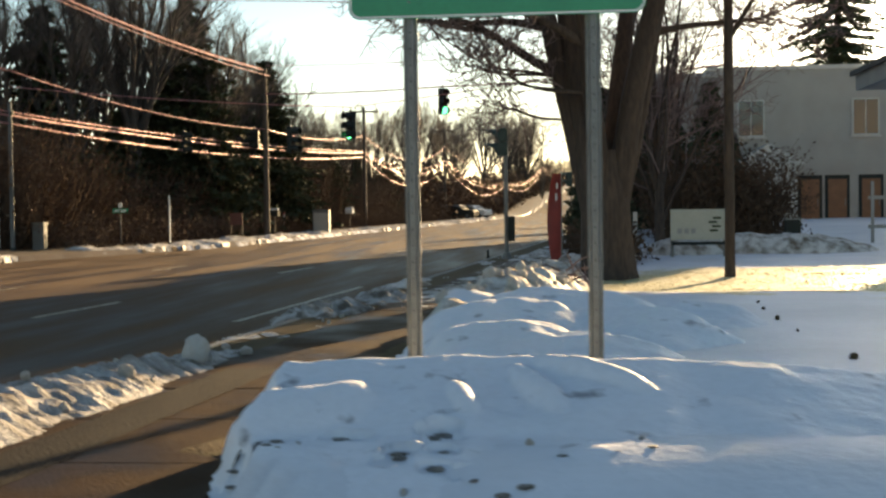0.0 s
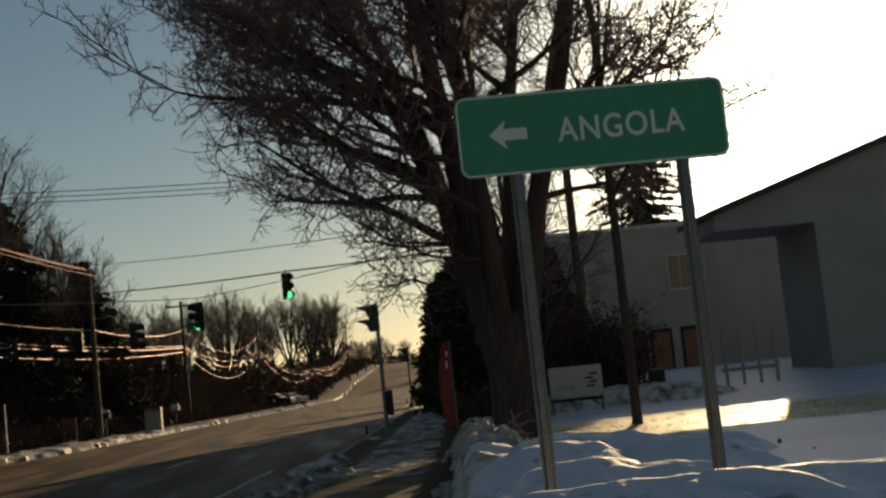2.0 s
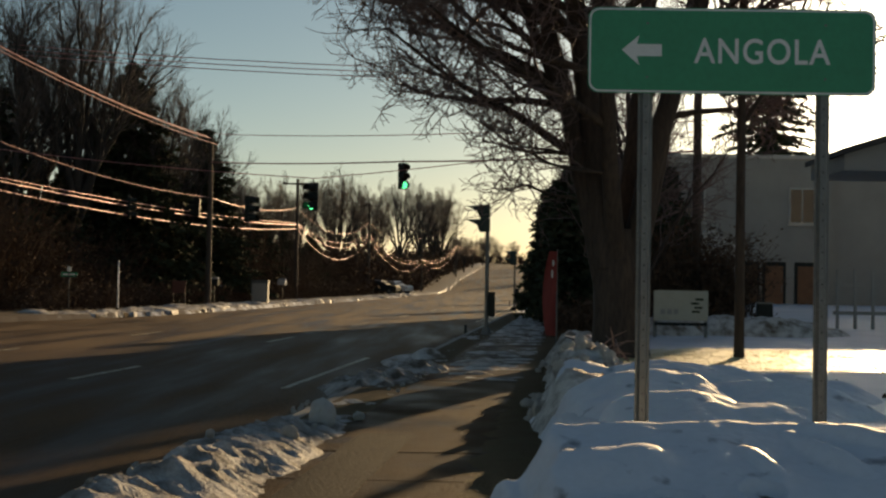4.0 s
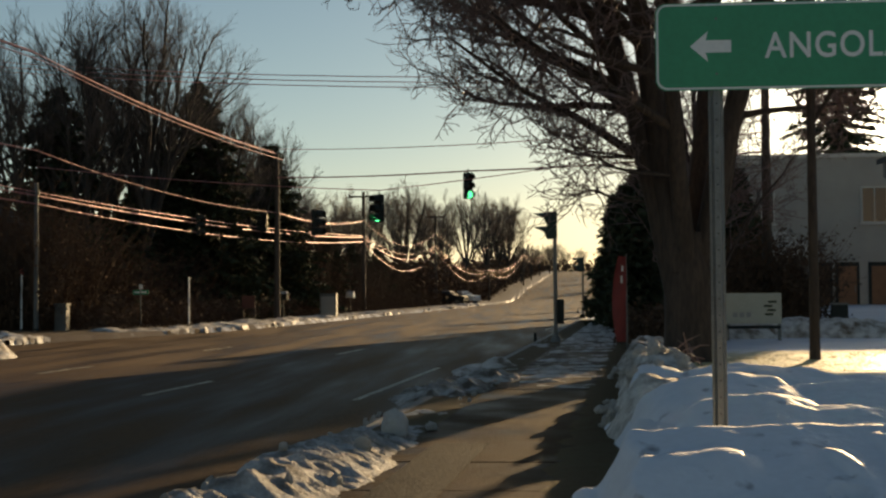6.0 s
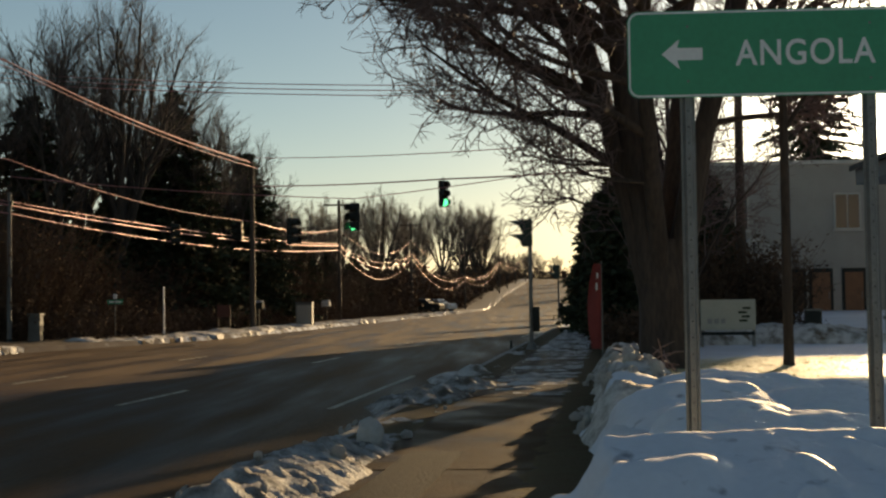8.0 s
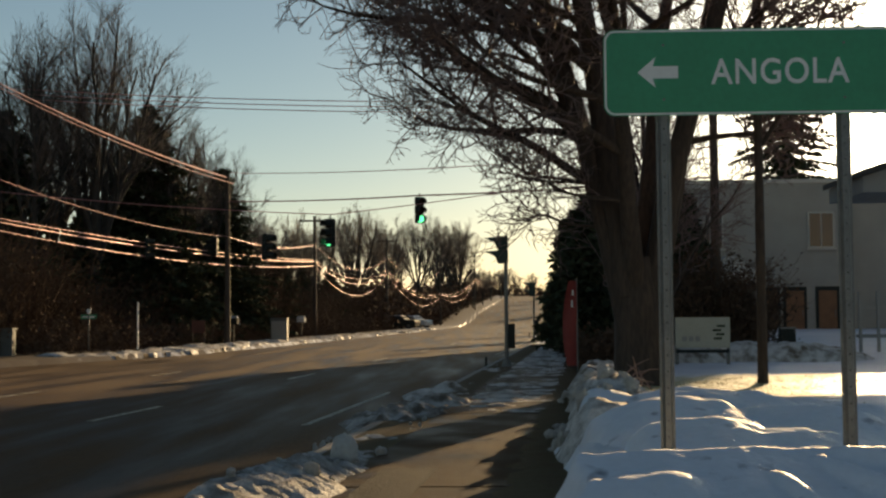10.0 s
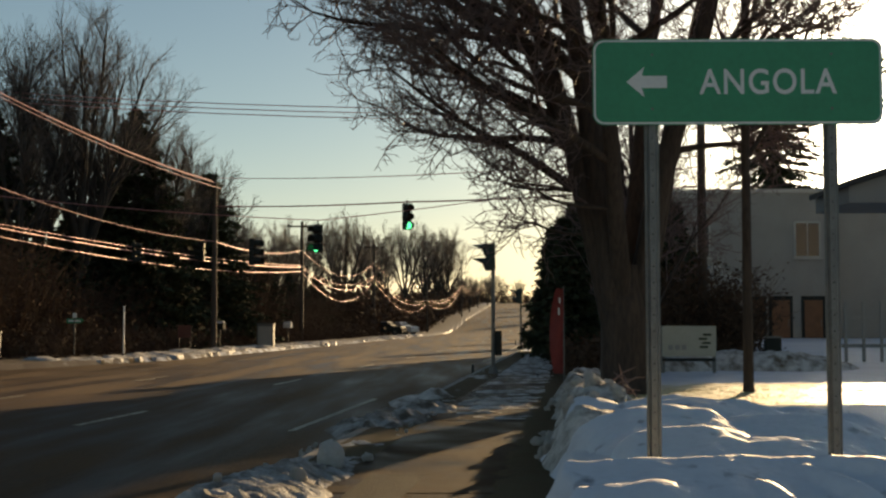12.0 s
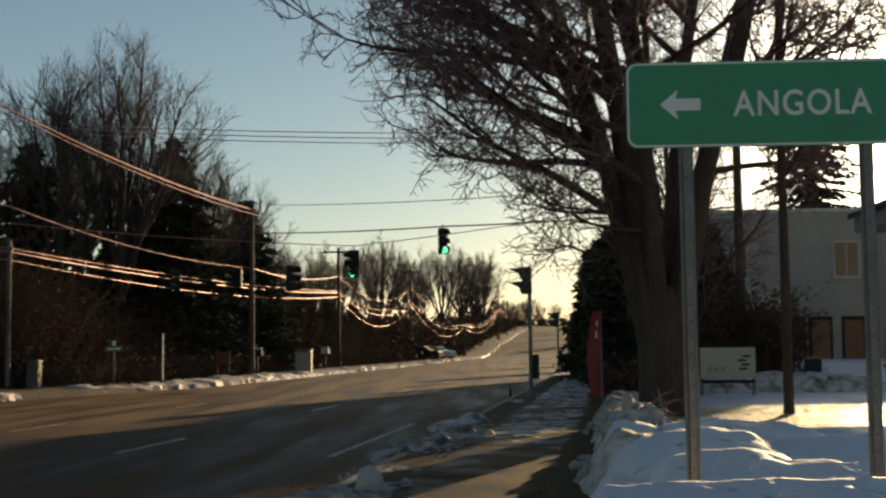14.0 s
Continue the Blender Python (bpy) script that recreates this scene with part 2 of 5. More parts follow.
def land(x, y):
    """Ground height beside the road; under the carriageway it lies lower."""
    z = rise(y)
    o = x - kerb_x(y)
    if -far_edge(y) < o < 0.05:
        return z - 0.3
    if o <= -far_edge(y):
        return z + 0.10 + 0.05 * fbm(x, y, 0.6) + 1.2 * smooth(14, 60, -o - 6) * 0.3 + 3.0 * smooth(60, 400, -o)
    z += 0.06
    if o > 2.3:
        bank = smooth(0.2, 0.42, min(o - 2.3, x - heap_edge(y) + 0.12) - 0.12 * fbm(x, y, 1.6, 2.0)) * smooth(4.2, 5.9, y)
        near = 0.24 * (1 - smooth(14, 22, y)) + 0.10
        z += bank * (near + 0.5 * smooth(28, 52, y) + 0.03 * fbm(x, y, 0.5, 3.0) + 0.012 * fbm(x, y, 3.0, 5.0))
        z += 3.0 * smooth(60, 400, o)
    return z


def axis(spans):
    out = []
    for a, b, step in spans:
        v = a
        while v < b - 1e-6:
            out.append(v)
            v += step
    out.append(spans[-1][1])
    return out


def sheet(name, xs, ys, height, mat, parent=None):
    verts = [(x, y, height(x, y)) for y in ys for x in xs]
    w = len(xs)
    faces = [(j * w + i, j * w + i + 1, (j + 1) * w + i + 1, (j + 1) * w + i) for j in range(len(ys) - 1) for i in range(w - 1)]
    return raw(name, verts, faces, mat, parent, smooth=True)


def ground_material():
    """Snow with bare winter lawn in one open patch and leaf litter under the woods."""
    m = SNOW.copy()
    m.name = "snowy_ground"
    n, l = m.node_tree.nodes, m.node_tree.links
    b = n["Principled BSDF"]
    snow_colour = b.inputs["Base Color"].links[0].from_socket
    tc, sep = n.new("ShaderNodeTexCoord"), n.new("ShaderNodeVectorMath")
    sep.operation = "SUBTRACT"
    sep.inputs[1].default_value = (7.2, 21.9, 0.3)
    l.new(tc.outputs["Object"], sep.inputs[0])
    squash = n.new("ShaderNodeVectorMath")
    squash.operation = "MULTIPLY"
    squash.inputs[1].default_value = (1 / 5.7, 1 / 5.6, 0)
    l.new(sep.outputs[0], squash.inputs[0])
    dist = n.new("ShaderNodeVectorMath")
    dist.operation = "LENGTH"
    l.new(squash.outputs[0], dist.inputs[0])
    edge = n.new("ShaderNodeTexNoise")
    edge.inputs["Scale"].default_value, edge.inputs["Detail"].default_value = 1.6, 6
    l.new(tc.outputs["Object"], edge.inputs["Vector"])
    add = n.new("ShaderNodeMath")
    l.new(dist.outputs["Value"], add.inputs[0])
    l.new(edge.outputs["Fac"], add.inputs[1])
    ramp = n.new("ShaderNodeValToRGB")
    ramp.color_ramp.elements[0].position, ramp.color_ramp.elements[1].position = 0.68, 0.75
    half = n.new("ShaderNodeMath")
    half.operation = "MULTIPLY"
    half.inputs[1].default_value = 0.5
    l.new(add.outputs[0], half.inputs[0])
    l.new(half.outputs[0], ramp.inputs["Fac"])
    tufts = n.new("ShaderNodeTexNoise")
    tufts.inputs["Scale"].default_value, tufts.inputs["Detail"].default_value = 9, 6
    l.new(tc.outputs["Object"], tufts.inputs["Vector"])
    lawn = n.new("ShaderNodeValToRGB")
    lawn.color_ramp.elements[0].position, lawn.color_ramp.elements[1].position = 0.35, 0.65
    lawn.color_ramp.elements[0].color, lawn.color_ramp.elements[1].color = (0.36, 0.31, 0.15, 1), (0.66, 0.61, 0.4, 1)
    l.new(tufts.outputs["Fac"], lawn.inputs["Fac"])
    mixer = n.new("ShaderNodeMix")
    mixer.data_type = "RGBA"
    l.new(ramp.outputs["Color"], mixer.inputs["Factor"])
    l.new(lawn.outputs["Color"], mixer.inputs["A"])
    l.new(snow_colour, mixer.inputs["B"])
    # fallen leaves on the ground of the woods
    xyz = n.new("ShaderNodeSeparateXYZ")
    l.new(tc.outputs["Object"], xyz.inputs[0])
    line = n.new("ShaderNodeMath")
    line.operation = "MULTIPLY_ADD"
    line.inputs[1].default_value = -0.07
    l.new(xyz.outputs["Y"], line.inputs[0])
    l.new(xyz.outputs["X"], line.inputs[2])
    rough = n.new("ShaderNodeMath")
    rough.operation = "MULTIPLY_ADD"
    rough.inputs[1].default_value = 6.0
    l.new(edge.outputs["Fac"], rough.inputs[0])
    l.new(line.outputs[0], rough.inputs[2])
    step = n.new("ShaderNodeMapRange")
    step.inputs["From Min"].default_value, step.inputs["From Max"].default_value = -12.8, -11.8
    l.new(rough.outputs[0], step.inputs["Value"])
    litter = n.new("ShaderNodeMix")
    litter.data_type = "RGBA"
    litter.inputs["A"].default_value = (0.09, 0.06, 0.035, 1)
    l.new(step.outputs["Result"], litter.inputs["Factor"])
    l.new(mixer.outputs["Result"], litter.inputs["B"])
    l.new(litter.outputs["Result"], b.inputs["Base Color"])
    return m


GX = axis([(-1500, -300, 300), (-300, -60, 40), (-60, -20, 4), (-20, -10, 0.4), (-10, -4, 1), (-4, 6, 0.14), (6, 16, 0.5), (16, 40, 3), (40, 100, 15), (100, 1500, 280)])
GY = axis([(-300, -40, 65), (-40, 2, 6), (2, 24, 0.16), (24, 60, 0.75), (60, 200, 5), (200, 480, 14), (480, 2600, 300)])
ground = tagged(sheet("ground", GX, GY, land, ground_material()), "snow-covered ground with a bare patch of lawn", "ground", kind="structure")


def strip(name, o0, o1, ys, dz, mat, parent=None, cols=2, crown=0.0):
    verts, faces = [], []
    for y in ys:
        for i in range(cols):
            f = i / (cols - 1)
            verts.append((kerb_x(y) + o0 + (o1 - o0) * f, y, rise(y) + dz + crown * math.sin(math.pi * f)))
    for j in range(len(ys) - 1):
        for i in range(cols - 1):
            a = j * cols + i
            faces.append((a, a + 1, a + cols + 1, a + cols))
    return raw(name, verts, faces, mat, parent, smooth=True)


ROAD_Y = axis([(-40, 60, 4), (60, 200, 5), (200, 520, 8)])
v, f = [], []
for y in ROAD_Y:
    for q in range(10):
        o = -13.2 * q / 8 if q < 9 else -far_edge(y) - 0.01
        v.append((kerb_x(y) + o, y, rise(y) - 0.06 + 0.05 * math.sin(math.pi * min(1.0, -o / 13.2))))
for j in range(len(ROAD_Y) - 1):
    for q in range(9):
        a = j * 10 + q
        f.append((a, a + 10, a + 11, a + 1))
road = tagged(raw("road", v, f, ASPHALT, smooth=True), "worn damp asphalt road with four lanes", "road", kind="structure")
def paint(o, y0, y1, wide=0.12, name="lane_line"):
    ys = axis([(y0, y1, min(4.0, y1 - y0))])
    f = (-o) / 13.2
    return strip(name, o - wide / 2, o + wide / 2, ys, -0.06 + 0.05 * math.sin(math.pi * f) + 0.006, LINE, road)


yy = -6.0
while yy < 230:
    paint(-4.2, yy, yy + 3)
    yy += 12.0
for yy in axis([(-4.0, 34.0, 9.0)])[:-1]:
    paint(-8.05, yy, yy + 2.4, 0.1)
paint(-0.75, 50, 180, 0.1, "edge_line")
paint(-1.1, 17.5, 25, 0.1, "edge_line")

# ---- kerb and pavement ----
kerb = tagged(new("kerb"), "pale concrete kerb edging the road", "kerb", kind="structure")
ky = -13.0
while ky < 70:
    a, b = ky, ky + 2.98
    bm = bmesh.new()
    for y in (a, b):
        for dx, dz in ((0, -0.2), (0.0, 0.07), (0.02, 0.09), (0.15, 0.09), (0.15, -0.2)):
            bm.verts.new((kerb_x(y) + dx, y, rise(y) + dz))
    bm.verts.ensure_lookup_table()
    for k in range(4):
        bm.faces.new([bm.verts[i] for i in (k, k + 1, k + 6, k + 5)])
    bm.faces.new([bm.verts[i] for i in range(5)])
    bm.faces.new([bm.verts[i] for i in range(9, 4, -1)])
    part("kerb_stone", bm, KERB, kerb)
    ky += 3.0

pavement = tagged(new("pavement"), "damp brown concrete pavement slabs in a row", "pavement", kind="structure")
py = -14.0
while py < 62:
    tip = random.uniform(-0.006, 0.006)
    bm = bmesh.new()
    for dz in (-0.15, 0.0):
        for o, y in ((0.72, py), (2.2 + 0.45 * (1 - smooth(5, 9, py)), py), (2.2 + 0.45 * (1 - smooth(5, 9, py + 1.5)), py + 1.492), (0.72, py + 1.492)):
            bm.verts.new((kerb_x(y) + o, y, rise(y) + 0.1 + dz + (tip if y > py else 0)))
    bm.verts.ensure_lookup_table()
    for q in ((3, 2, 1, 0), (4, 5, 6, 7), (0, 1, 5, 4), (1, 2, 6, 5), (2, 3, 7, 6), (3, 0, 4, 7)):
        bm.faces.new([bm.verts[i] for i in q])
    bmesh.ops.bevel(bm, geom=[e for e in bm.edges if all(v.co.z > rise(v.co.y) + 0.05 for v in e.verts)], offset=0.012, segments=1, affect="EDGES")
    part("slab", bm, CONCRETE, pavement)
    py += 1.5

tagged(strip("verge", 0.15, 0.74, axis([(-13.0, 62, 1.0)]), 0.092, SOIL, cols=3), "strip of dark wet soil beside the pavement", "verge", kind="structure")
v, f = [], []
rows = axis([(7.2, 26, 0.12), (26, 62, 0.8)])
for y in rows:
    for k in range(5):
        o = (1.98, 2.15, 2.35, 2.5, 2.66)[k] + 0.15 * fbm(k * 3.0, y, 1.4, 64.0)
        v.append((kerb_x(y) + o, y, rise(y) + (0.09, 0.112, 0.118, 0.11, 0.085)[k] + 0.02 * fbm(o, y, 4.0, 65.0)))
for j in range(len(rows) - 1):
    for k in range(4):
        a = j * 5 + k
        f.append((a, a + 1, a + 6, a + 5))
tagged(raw("verge", v, f, SOIL, smooth=True), "ragged strip of brown wet soil between pavement and snow", "verge", kind="structure")

# dark band along the right foot of the ploughed ridge
tagged(strip("verge", 0.95, 1.42, axis([(-6.0, 11.2, 0.6)]), 0.106, DARK_STRIP, cols=3), "dark strip beside the ploughed snow ridge", "verge", kind="structure")

# ---- snow banks ----


def bank(label, x0, x1, y0, y1, step, height, mat, base=land, kind=""):
    """A heap of snow; height(x, y) is its depth over the ground, and it ends where that is below zero."""
    xs, ys = axis([(x0, x1, step)]), axis([(y0, y1, step)])
    zs = {(i, j): height(x, y) for i, x in enumerate(xs) for j, y in enumerate(ys)}
    verts, faces, index = [], [], {}
    for j in range(len(ys) - 1):
        for i in range(len(xs) - 1):
            quad = ((i, j), (i + 1, j), (i + 1, j + 1), (i, j + 1))
            if max(zs[q] for q in quad) <= 0:
                continue
            row = []
            for q in quad:
                if q not in index:
                    index[q] = len(verts)
                    x, y = xs[q[0]], ys[q[1]]
                    verts.append((x, y, base(x, y) + max(zs[q], -0.06)))
                row.append(index[q])
            faces.append(row)
    if not kind:
        root = list(range(len(verts)))

        def top(i):
            while root[i] != i:
                root[i] = root[root[i]]
                i = root[i]
            return i

        for q in faces:
            for i in q[1:]:
                root[top(i)] = top(q[0])
        sizes = {}
        for q in faces:
            sizes[top(q[0])] = sizes.get(top(q[0]), 0) + 1
        best = max(sizes, key=sizes.get)
        faces = [q for q in faces if top(q[0]) == best]
        used = sorted({i for q in faces for i in q})
        again = {i: k for k, i in enumerate(used)}
        verts = [verts[i] for i in used]
        faces = [[again[i] for i in q] for q in faces]
    return tagged(raw("snow_bank", verts, faces, mat, smooth=True), label, "snow bank", group="snow banks along the pavement", kind=kind)


def bump_at(x, y, cx, cy, rx, ry, turn=0.0):
    c, s = math.cos(turn), math.sin(turn)
    u, v = ((x - cx) * c + (y - cy) * s) / rx, (-(x - cx) * s + (y - cy) * c) / ry
    return max(0.0, 1 - u * u - v * v)


def path_level(x, y):
    return rise(y) + 0.09


def front_heap(x, y):
    """A crusted heap with a steep near face, pitted by dark holes."""
    edge = x - heap_edge(y) - 0.12 * fbm(x, y, 1.6, 2.0)
    side = smooth(0.0, 0.2, edge)
    crest = 7.2 + 0.22 * fbm(x, 0.0, 0.55, 8.0) - 0.03 * x
    fall = crest - y
    step = smooth(0.5, 0.65, x) * (1 - smooth(1.15, 1.45, x))
    fall -= 0.33 * step * smooth(0.27, 0.56, fall) * (1 - smooth(0.58, 0.95, fall))
    z = 0.3 + 0.05 * fbm(x, 0.0, 0.8, 18.0) - 0.25 * min(1.05, max(0.0, fall)) - 0.02 * max(0.0, fall - 1.05)
    z *= (1 - 0.4 * smooth(2.6, 4.4, x)) * (1 - smooth(0.0, 0.55, -fall))
    plateau = side * smooth(0.0, 0.06, z)
    z = side * max(z, 0.0) + plateau * (0.022 * fbm(x, y, 0.9, 1.0) + 0.007 * fbm(x, y, 6.0, 4.0)) - 0.03
    for cx, cy, rx, ry, h, turn in FOLDS:
        z += plateau * h * bump_at(x, y, cx, cy, rx, ry, turn) ** 0.7
    for cx, cy, r in HOLES:
        d = math.hypot(x - cx, y - cy) / r
        if d < 1.4:
            z -= side * 0.85 * r * max(0, 1 - d * d) ** 0.6 - side * 0.012 * max(0, 1 - abs(d - 1.15) / 0.25)
    return z


FOLDS = ((1.78, 6.55, 0.07, 0.24, 0.05, 0.25), (2.15, 6.7, 0.09, 0.4, 0.06, 0.35), (2.45, 6.85, 0.09, 0.45, 0.05, 0.85))
HOLES = []
for cx, cy, r, n in ((0.93, 6.05, 0.075, 5), (1.31, 6.05, 0.08, 4), (1.5, 5.68, 0.085, 5), (1.69, 6.08, 0.09, 4), (1.72, 5.86, 0.08, 3), (1.83, 5.52, 0.085, 4), (0.76, 6.15, 0.06, 4), (1.13, 5.5, 0.05, 3), (2.22, 5.62, 0.06, 2), (2.1, 5.3, 0.09, 3), (1.02, 5.8, 0.04, 3), (2.7, 5.9, 0.06, 2)):
    for _ in range(n):
        HOLES.append((cx + random.uniform(-0.09, 0.09), cy + random.uniform(-0.1, 0.1), r * random.uniform(0.55, 1.1)))
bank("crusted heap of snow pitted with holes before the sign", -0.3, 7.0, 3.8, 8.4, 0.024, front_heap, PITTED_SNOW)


def wedge(x, y, cx, cy, rx, ry, h, turn):
    """A shovelled drift that climbs away from the pavement to a crest and drops behind it."""
    c, s = math.cos(turn), math.sin(turn)
    u, v = ((x - cx) * c + (y - cy) * s) / rx, (-(x - cx) * s + (y - cy) * c) / ry
    if abs(u) >= 1 or abs(v) >= 1:
        return 0.0
    ramp = min(1.0, (v + 1) / 1.55)
    return h * (1 - u * u) ** 0.6 * ramp * (1 - smooth(0.55, 1.0, v))


DRIFTS = ((1.95, 9.3, 0.6, 0.75, 0.28, 0.2), (2.35, 9.2, 0.7, 0.6, 0.2, -0.3), (1.9, 10.45, 0.75, 0.85, 0.36, 0.15), (2.6, 10.5, 0.9, 0.8, 0.3, -0.45),
          (2.15, 11.6, 1.05, 0.9, 0.37, -0.1), (3.1, 11.9, 0.8, 0.75, 0.22, -0.6), (1.5, 11.9, 0.5, 0.9, 0.34, 0.25))


def mid_heaps(x, y):
    wx, wy = x + 0.16 * fbm(x, y, 1.1, 6.0), y + 0.2 * fbm(x, y, 0.9, 16.0)
    z = max(wedge(wx, wy, *d) for d in DRIFTS)
    if z <= 0:
        return -0.05
    return z + 0.022 * fbm(x, y, 2.6, 17.0) * min(1.0, z * 6) + 0.008 * fbm(x, y, 7.0, 7.0) - 0.03


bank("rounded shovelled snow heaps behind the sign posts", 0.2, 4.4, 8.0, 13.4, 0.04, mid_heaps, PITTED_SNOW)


def walk_ridge(x, y):
    o = x - kerb_x(y)
    edge = 2.35 + 0.22 * fbm(x, y, 0.8, 11.0)
    body = smooth(edge, edge + 0.3, o) * (1 - smooth(edge + 0.7, edge + 1.3 + 0.3 * fbm(0, y, 0.5), o))
    blocks = abs(noise.cell(Vector((x * 4.2 + 0.3 * fbm(x, y, 3.0), y * 3.2, 1.5)))) * 0.09
    z = body * (0.26 + 0.16 * fbm(x, y, 0.9, 12.0) + blocks + 0.03 * fbm(x, y, 5.0, 3.0)) * smooth(10.5, 12.5, y) * (1 - smooth(26, 30, y))
    return z - 0.045


bank("ragged ridge of shovelled snow chunks beside the pavement", 0.2, 5.2, 10.4, 30.0, 0.07, walk_ridge, DIRTY_SNOW)


def kerb_ridge(x, y):
    o = x - kerb_x(y)
    right = 1.08 + 0.1 * fbm(x, y, 1.2, 20.0) - 0.12 * smooth(11, 14, y)
    left = -0.22 + 0.16 * fbm(x, y, 1.6, 21.0) + 0.5 * smooth(10.5, 14, y)
    body = smooth(left, left + 0.45, o) * (1 - smooth(right - 0.7, right, o))
    ends = smooth(-7.0, -4.0, y) * (1 - smooth(12.2, 13.4, y))
    tread = 0.04 * (abs(math.sin(21 * y + 3 * o)) - 0.5) * smooth(0.5, 0.64, o) * (1 - smooth(0.92, 1.02, o)) * smooth(6.0, 8.0, y) + 0.07 * abs(fbm(x, y, 3.2, 28.0)) * (1 - smooth(0.4, 0.7, o))
    z = body * ends * ((0.23 - 0.12 * smooth(9.5, 12.0, y)) + 0.07 * fbm(x, y, 1.4, 22.0) + 0.04 * fbm(x, y, 6.0, 23.0) + 0.02 * fbm(x, y, 12.0, 24.0) + 0.05 * abs(fbm(x, y, 8.0, 29.0)) * (1 - smooth(-0.1, 0.35, o)) + tread)
    z = max(z, ends * 0.05 * smooth(left, left + 0.1, o) * (1 - smooth(right + 0.05, right + 0.2, o)))
    scrap = bump_at(x, y, kerb_x(11.3) + 1.12, 11.3, 0.24, 0.34)
    z = max(z, 0.07 * scrap ** 0.4 if scrap > 0 else 0)
    return z - 0.02


def kerb_base(x, y):
    return rise(y) + (-0.05 if x < kerb_x(y) else 0.05)


bank("ploughed snow ridge along the kerb with tyre marks", -4.2, 0.2, -7.0, 14.8, 0.036, kerb_ridge, RIDGE_SNOW, kerb_base)


def kerb_scraps(x, y):
    o = x - kerb_x(y)
    body = smooth(-0.5, -0.1, o) * (1 - smooth(0.6, 0.95, o)) * smooth(12.2, 13, y) * (1 - smooth(38, 46, y))
    pile = bump_at(x, y, kerb_x(24) - 0.1, 24.0, 0.6, 2.0) ** 0.5 * 0.14
    return body * (0.13 * fbm(x, y, 1.1, 31.0) + 0.06 * fbm(x, y, 5.0, 33.0) - 0.01) + pile * (0.8 + 0.5 * fbm(x, y, 2.5, 30.0)) - 0.03


bank("low broken snow scraps and a dirty pile at the kerb", -2.2, 2.4, 12.0, 46.0, 0.07, kerb_scraps, DIRTY_SNOW, kerb_base, "stuff")


def gritty_pile(x, y):
    z = max(0.2 * bump_at(x, y, kerb_x(17.6) + 0.1, 17.6, 0.75, 1.4) ** 0.6, 0.17 * bump_at(x, y, kerb_x(19.6) + 0.45, 19.6, 0.6, 1.2) ** 0.6)
    return z * (1 + 0.7 * fbm(x, y, 2.0, 30.0)) + 0.07 * fbm(x, y, 4.5, 36.0) - 0.045


bank("low scrappy pile of gritty ploughed snow at the kerb", -2.4, 1.4, 15.6, 21.4, 0.06, gritty_pile, GRITTY_SNOW, kerb_base)


def path_snow(x, y):
    o = x - kerb_x(y)
    return smooth(0.7, 0.9, o) * (1 - smooth(2.1, 2.3, o)) * (0.085 * fbm(x, y * 2.6, 0.8, 41.0) + 0.05 * fbm(x, y * 3.0, 2.4, 44.0) - 0.006 + 0.02 * smooth(26, 40, y)) * smooth(15.0, 20.0, y + 1.5 * fbm(x, y, 0.7, 45.0)) - 0.012


bank("thin trampled snow remaining on the pavement", 0.0, 5.4, 15.5, 60.0, 0.08, path_snow, DIRTY_SNOW, path_level, "stuff")


def far_verge(x, y):
    o = x - kerb_x(y)
    o += far_edge(y) - 13.2
    strip_mask = 1 - smooth(-13.6, -13.0, o)
    return strip_mask * smooth(-16.2, -15.0, o) * smooth(-0.2, 0.15, fbm(x, y, 0.13, 57.0) + 0.3 * (1 - smooth(60, 80, y))) * (0.03 + 0.06 * (1 - smooth(54, 75, y)) + 0.15 * fbm(x, y, 0.45, 50.0) + 0.1 * fbm(x, y, 1.7, 51.0)) - 0.035


bank("low snow lying along the verge below the woods", -22.0, -3.0, 24.0, 150.0, 0.16, far_verge, DIRTY_SNOW, land, "stuff")


def corner_pile(x, y):
    return 0.42 * bump_at(x, y, -12.5, 29.3, 0.7, 1.0) ** 0.7 * (1 + 0.6 * fbm(x, y, 2.2, 90.0)) - 0.02


bank("ploughed snow pile beside the far lane", -14.0, -11.2, 27.8, 30.8, 0.06, corner_pile, DIRTY_SNOW, lambda x, y: rise(y) - 0.06)

# ---- bare trees ----


